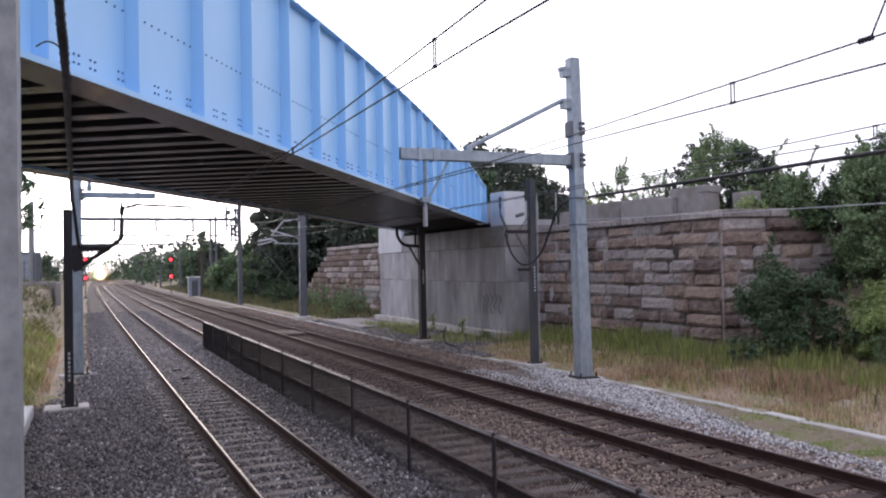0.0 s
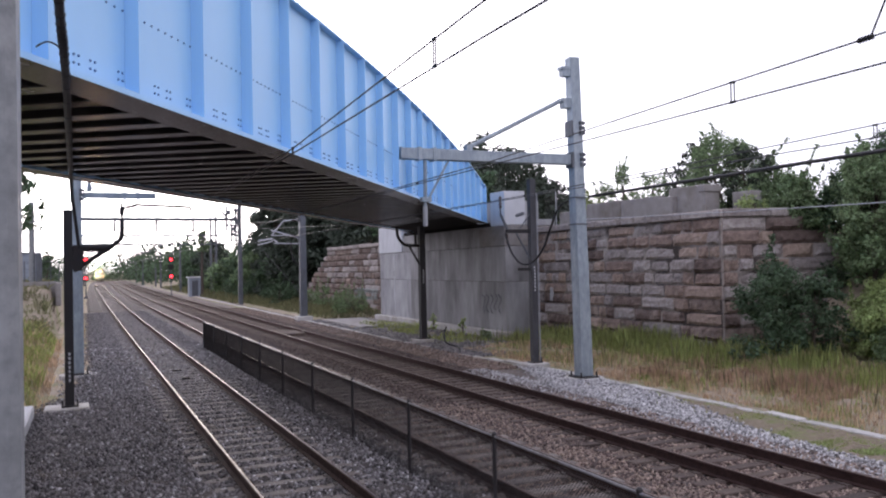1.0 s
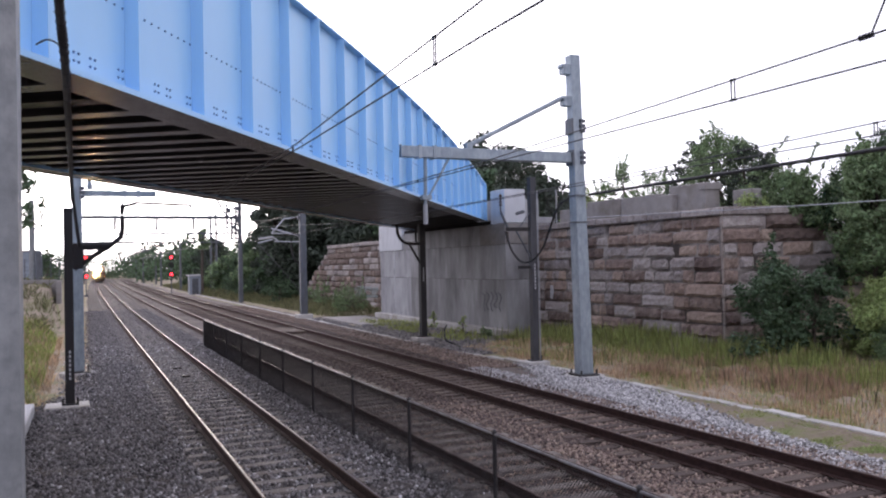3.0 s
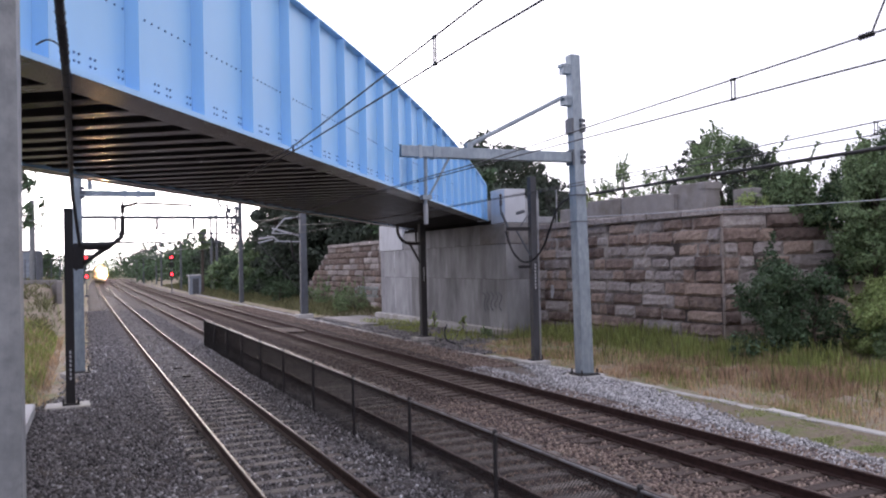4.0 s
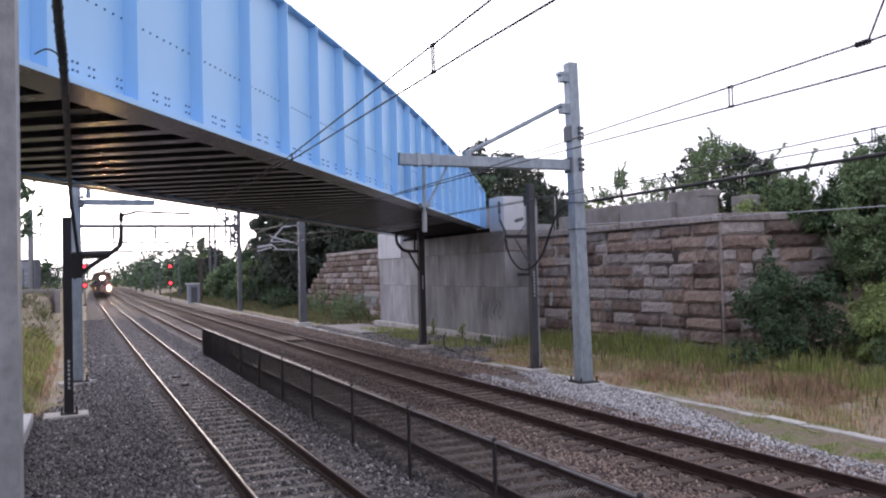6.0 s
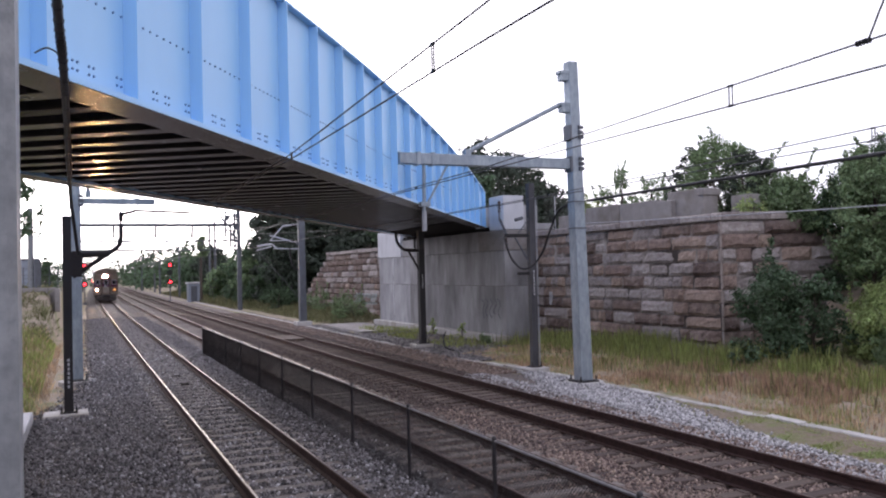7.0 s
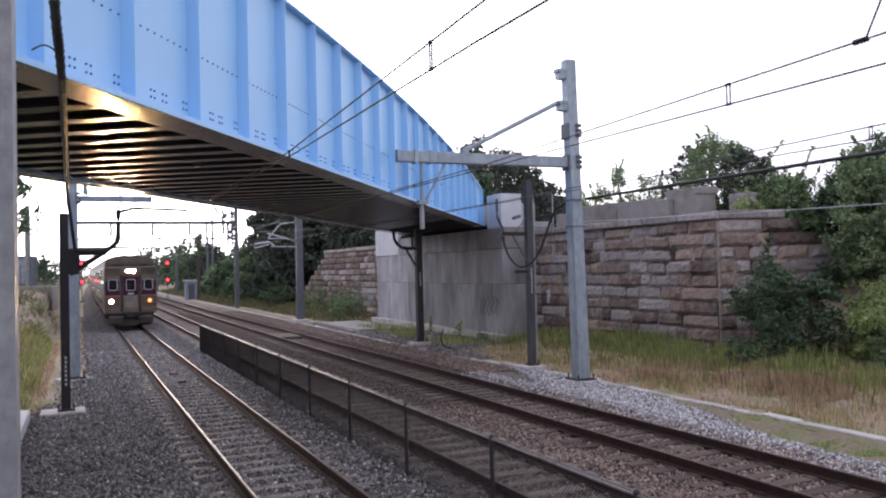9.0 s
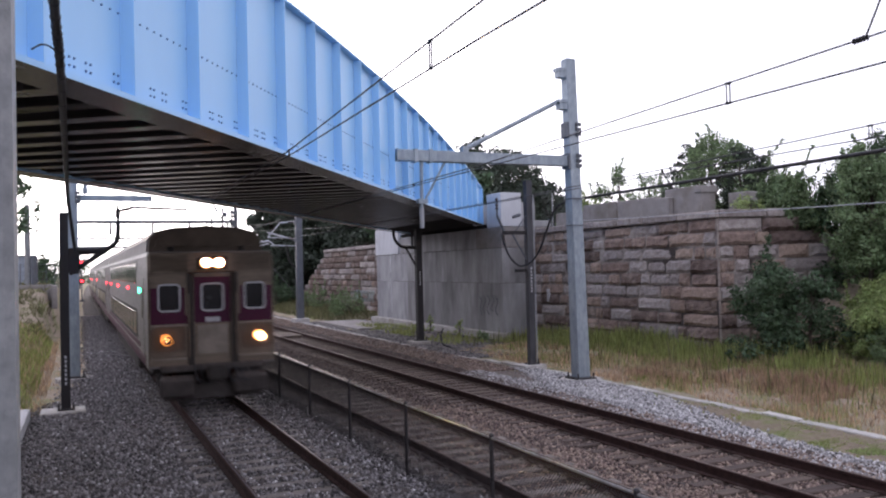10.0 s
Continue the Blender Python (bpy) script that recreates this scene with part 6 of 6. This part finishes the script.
    part("maroon_panel", bm, MAROON, door)
    bm = B()
    box(bm, -0.24, 0.24, 0.028, 0.044, 2.30, 2.92, bev=0.004)
    part("window_pane", bm, GLASS, door)
    bm = B()
    frame_ring(bm, -0.23, 0.23, 2.31, 2.91, 0.044, 0.045, 0.03)
    box(bm, -0.17, 0.17, 0.03, 0.044, 2.02, 2.13)
    part("window_frame", bm, PALEP, door, "pale window surround")
    bm = B()
    box(bm, -0.36, 0.36, 0.045, 0.058, 1.25, 1.95, bev=0.01)
    part("kick_plate", bm, KICK, door, "paler steel lower door panel")
    for s in (-1, 1):
        bm = B()
        box(bm, s * 0.52 - 0.075, s * 0.52 + 0.075, -0.05, 0.1, 1.02, 3.2, bev=0.02)
        part("collision_post", bm, SOOT, car, "dark post beside the end door")
    bm = B()
    box(bm, -hw + 0.03, hw - 0.03, 0.0, 0.14, 3.2, 3.70, bev=0.03)
    head = part("head_panel", bm, STAIN, car)
    bm = B()
    box(bm, -0.36, 0.36, -0.05, 0.0, 3.28, 3.58, bev=0.03)
    part("headlight_box", bm, SOOT, head)
    for s in (-1, 1):
        bm = B()
        bmesh.ops.create_cone(bm, cap_ends=True, segments=20, radius1=0.075, radius2=0.075, depth=0.04, matrix=pose(s * 0.15, -0.065, 3.43, 90))
        part("headlight", bm, BEAMT, head, "lit headlight")
        # added hood and blades narrow the upper beam as well
        bm = B()
        hood(bm, s * 0.15, 3.43, -0.04, -0.36, 0.098)
        louvre(bm, s * 0.15, 3.43, -0.20, -0.29, 0.096)
        part("lamp_hood", bm, SOOT, head)
        bm = B()
        hood(bm, s * 0.15, 3.43, -0.055, -0.28, 0.112)
        part("glare_ring", bm, GLARE, head, "glowing amber ring added for lamp glare")
    # roof front set back, with rounded shoulders
    bm = B()
    shell(bm, [(x * 0.97, z) for x, z in roof], 0.75, 1.12)
    bmesh.ops.bevel(bm, geom=[e for e in bm.edges if all(v.co.y < 0.76 for v in e.verts)], offset=0.14, segments=2, affect="EDGES")
    part("roof_front", bm, ROOFT, car)
    bm = B()
    box(bm, -1.2, 1.2, -0.05, 0.3, 0.86, 1.02, bev=0.03)
    box(bm, -1.25, -0.42, -0.06, 0.2, 0.26, 0.78, pose(0, 0, 0, 12), bev=0.08)
    box(bm, 0.42, 1.25, -0.06, 0.2, 0.26, 0.78, pose(0, 0, 0, 12), bev=0.08)
    box(bm, -1.15, 1.15, 0.1, 0.3, 0.18, 0.55, bev=0.03)
    part("pilot", bm, PILOTM, car, "dull grey pilot and steps")
    bm = B()
    box(bm, -0.16, 0.16, -0.45, 0.2, 0.72, 0.98, bev=0.05)
    box(bm, -0.22, 0.22, -0.55, -0.38, 0.66, 1.02, bev=0.05)
    part("coupler", bm, SOOT, car)
    for x, d in ((-0.45, 0.3), (-0.3, 0.38), (0.32, 0.36), (0.48, 0.3), (0.62, 0.34)):
        bm = B()
        tube(bm, smooth_pts([(x, -0.05, 0.98), (x + 0.05, -0.22, 0.98 - d), (x + 0.22, -0.18, 0.62), (x + 0.3, -0.05, 0.85)], 5), 0.022, 6)
        part("hose", bm, WIRE, car)
    return car


VERGE = surf("mossy_brown_soil", (0.26, 0.205, 0.15), (0.16, 0.13, 0.085), 9, 0.95, 0, 0.9, 25, c3=(0.17, 0.20, 0.06), s3=0.9, at3=(0.5, 0.66), bdist=0.04)
SHOULDER = surf("brown_dusty_gravel", (0.19, 0.155, 0.14), (0.11, 0.09, 0.08), 18, 0.95, 0, 0.9, 30, c3=(0.23, 0.185, 0.155), s3=0.6, bdist=0.04)
APRON = surf("dusty_gravel", (0.25, 0.235, 0.225), (0.15, 0.14, 0.132), 14, 0.95, 0, 0.9, 25, c3=(0.20, 0.17, 0.13), s3=0.5, bdist=0.04)
TRAIN_Y10, SPEED = 20.3, 32.2
CARS = []
LAMPS = []


def build_train():
    lead = coach(True)
    CARS.append(lead)
    c = coach(False)
    CARS.append(c)
    for i in range(3):
        CARS.append(copy_thing(c, pose(0, 0, 0)))


def car_pose(front):
    """A car whose front bogie and rear bogie ride on the bending track."""
    ya, yb = front + 3.4, front + CAR_L - 3.4
    xa, xb = 0.7175 + bend(ya), 0.7175 + bend(yb)
    ang = math.atan2(xb - xa, yb - ya)
    return Matrix.Translation((xa - 3.4 * math.sin(ang), ya - 3.4 * math.cos(ang), 0)) @ pose(0, 0, 0, 0, 0, -math.degrees(ang))


def motions():
    for i, car in enumerate(CARS):
        rows = []
        for k in range(21):
            t = k * 0.5
            rows.append((t, car_pose(TRAIN_Y10 + SPEED * (10 - t) + i * (CAR_L + 0.35))))
        walk(car, rows)
    # the ditch lights take turns: each bright lamp draws back into its housing for a second
    for s, lamp in LAMPS:
        rows = []
        for k in range(51):
            t = k * 0.2
            on = 0.5 + 0.5 * max(-1.0, min(1.0, 3.0 * math.cos(math.pi * (t - (9.3 if s < 0 else 8.3)))))
            rows.append((t, pose(s * 1.08, 0.05 - 0.17 * on, 1.64)))
        walk(lamp, rows)
    # the middle lamp blinks once a second: its added shutter swings up and down
    shut, clear = pose(0, -0.02, 3.72 + 0.24), pose(0, -0.02, 3.72 + 0.24, 0, 88, 0)
    rows = [(0.0, shut)]
    for k in range(10):
        rows += [(k + 0.27, shut), (k + 0.33, clear), (k + 0.87, clear), (k + 0.93, shut)]
    rows.append((10.0, shut))
    walk(SHUTTER[0], rows)


build_ground()
bed("ballast", -3.6, 4.9, -6, 330, -0.215, BALL, "grey crushed stone ballast under the tracks", 21, start=ballast_start)
bed("brown_ballast", 4.75, 9.75, -6, 330, -0.222, RUSTB, "rust-brown crushed stone ballast", 22)
build_abutment()
build_west_side()
build_bridge()
build_masts()
build_wires()
build_signals()
build_trackside()
build_train()
build_plants()
blades("tall_grass", 14000, (15.2, 17.7), (14, 33.5), (0.12, 0.38), GRASS, "tall green grass before the granite wall", 31, lean=0.12)
blades("grass_tufts", 7000, (15.9, 17.6), (16, 33.5), (0.32, 0.66), GRASS, "ragged tall grass tufts at the foot of the wall", 48, lean=0.10, clump=0.55)
blades("red_grass", 22000, (13.2, 17.8), (6, 22), (0.08, 0.36), RUSSET, "reddish seeding grass in the verge", 49, lean=0.14, clump=0.9)
blades("weed_stalks", 900, (13.2, 17.6), (7, 33), (0.35, 0.70), WEED, "thin tall weed stalks in the verge", 38, lean=0.08)
blades("dry_grass", 26000, (12.2, 17.0), (5, 31), (0.03, 0.19), STRAW, "dry straw-coloured grass along the verge", 32, lean=0.16)
blades("mixed_grass", 10000, (12.6, 17.0), (6, 31), (0.05, 0.24), GRASS, "patches of green grass in the dry verge", 50, lean=0.16, clump=1.1)
blades("verge_turf", 9000, (9.9, 12.6), (6, 19), (0.04, 0.09), GRASS, "short green turf along the trough", 33, clump=0.7)
blades("moss_patch", 9000, (10.3, 11.7), (8.5, 12.8), (0.035, 0.07), LEAFL, "bright green moss in the bare soil by the trough", 51, clump=0.45)
blades("far_verge_grass", 12000, (13.0, 17.3), (53, 95), (0.10, 0.40), WEED, "green grass beyond the bridge", 34)
blades("far_line_weeds", 14000, (12.0, 19.0), (85, 175), (0.15, 0.6), WEED, "rough weeds along the far line", 39)
blades("bank_grass", 6000, (-7.5, -3.4), (23, 47), (0.15, 0.42), GRASS, "tall green grass beside the platform end", 35)
blades("bank_weeds", 2600, (-7.0, -3.5), (45, 61), (0.08, 0.40), WEED, "sparse dull weeds on the bare soil slope", 40, lean=0.5, clump=0.7)
blades("path_straw", 2600, (-3.3, -2.0), (25, 60), (0.02, 0.10), STRAW, "thin dry grass on the dirt beside the ballast", 52, clump=0.6)
blades("bank_straw", 9000, (-7.5, -3.1), (23, 48), (0.06, 0.26), STRAW, "dry straw grass beside the platform end", 36)
MAST_FOOT = ((11.62, 20.95, 0.66),)
RAIL_GAPS = tuple((x + d - 0.075, x + d + 0.075) for x in TRACKS for d in (0.0, GAUGE))
stones("ballast_stones", 95000, (-3.45, 3.2), (6, 75), -0.218, (0.020, 0.042), STONE, "loose grey ballast stones", 41, skip=RAIL_GAPS, ties=((0.0, 0.61),), start=ballast_start)
stones("dark_brown_stones", 30000, (3.0, 6.2), (13, 75), -0.225, (0.020, 0.042), DSTONE, "dark brown ballast stones", 53, skip=RAIL_GAPS, ties=((TRACKS[1], 0.61),))
stones("oily_stones", 24000, (6.2, 9.35), (16, 75), -0.225, (0.020, 0.042), DSTONE, "dark brown stones round the timber ties", 54, skip=RAIL_GAPS, ties=((TRACKS[2], 0.52),))
stones("brown_stones", 36000, (3.0, 9.35), (6, 18.5), -0.225, (0.020, 0.042), RSTONE, "loose rust-brown ballast stones", 42, skip=RAIL_GAPS, ties=((TRACKS[1], 0.61), (TRACKS[2], 0.52)))
bed("dusty_shoulder", 9.6, 11.1, 17, 330, -0.29, SHOULDER, "brown dust and fine gravel beside the track", 24)
bed("verge_soil", 9.6, 12.1, 4, 19, -0.312, VERGE, "bare mossy brown soil between the gravel and the trough", 26)
bed("far_shoulder", 11.0, 12.7, 54, 330, -0.315, SHOULDER, "brown dust beside the far trough", 25, 0.4)
bed("gravel_apron", 10.8, 16.0, 29.5, 54.0, -0.31, APRON, "grey gravel and dust before the abutment", 23, 0.4)
stones("apron_stones", 14000, (10.6, 15.6), (28, 54), -0.31, (0.02, 0.045), STONE, "loose stones before the abutment", 44)
blades("apron_weeds", 2600, (12.9, 15.4), (33, 47), (0.08, 0.35), GRASS, "sparse green weeds on the gravel", 37, clump=1.3)
stones("pale_mixed_gravel", 7000, (8.6, 9.8), (7, 24), -0.222, (0.018, 0.036), LSTONE, "pale gravel mixed into the brown shoulder", 45)
stones("scattered_pale_stones", 4500, (-2.9, 3.2), (6, 40), -0.212, (0.018, 0.040), LSTONE, "pale stones scattered in the ballast", 47, skip=RAIL_GAPS)
stones("pale_gravel", 30000, (8.5, 11.75), (7.5, 24.5), -0.275, (0.018, 0.044), LSTONE, "fresh pale gravel round the mast foot", 43, holes=MAST_FOOT, edge=gravel_edge, start=gravel_start)
stones("brown_verge_stones", 12000, (9.5, 11.2), (24, 75), -0.285, (0.018, 0.038), RSTONE, "loose brown stones along the dusty shoulder", 46)
build_fence()
build_walls()
build_tracks()
motions()
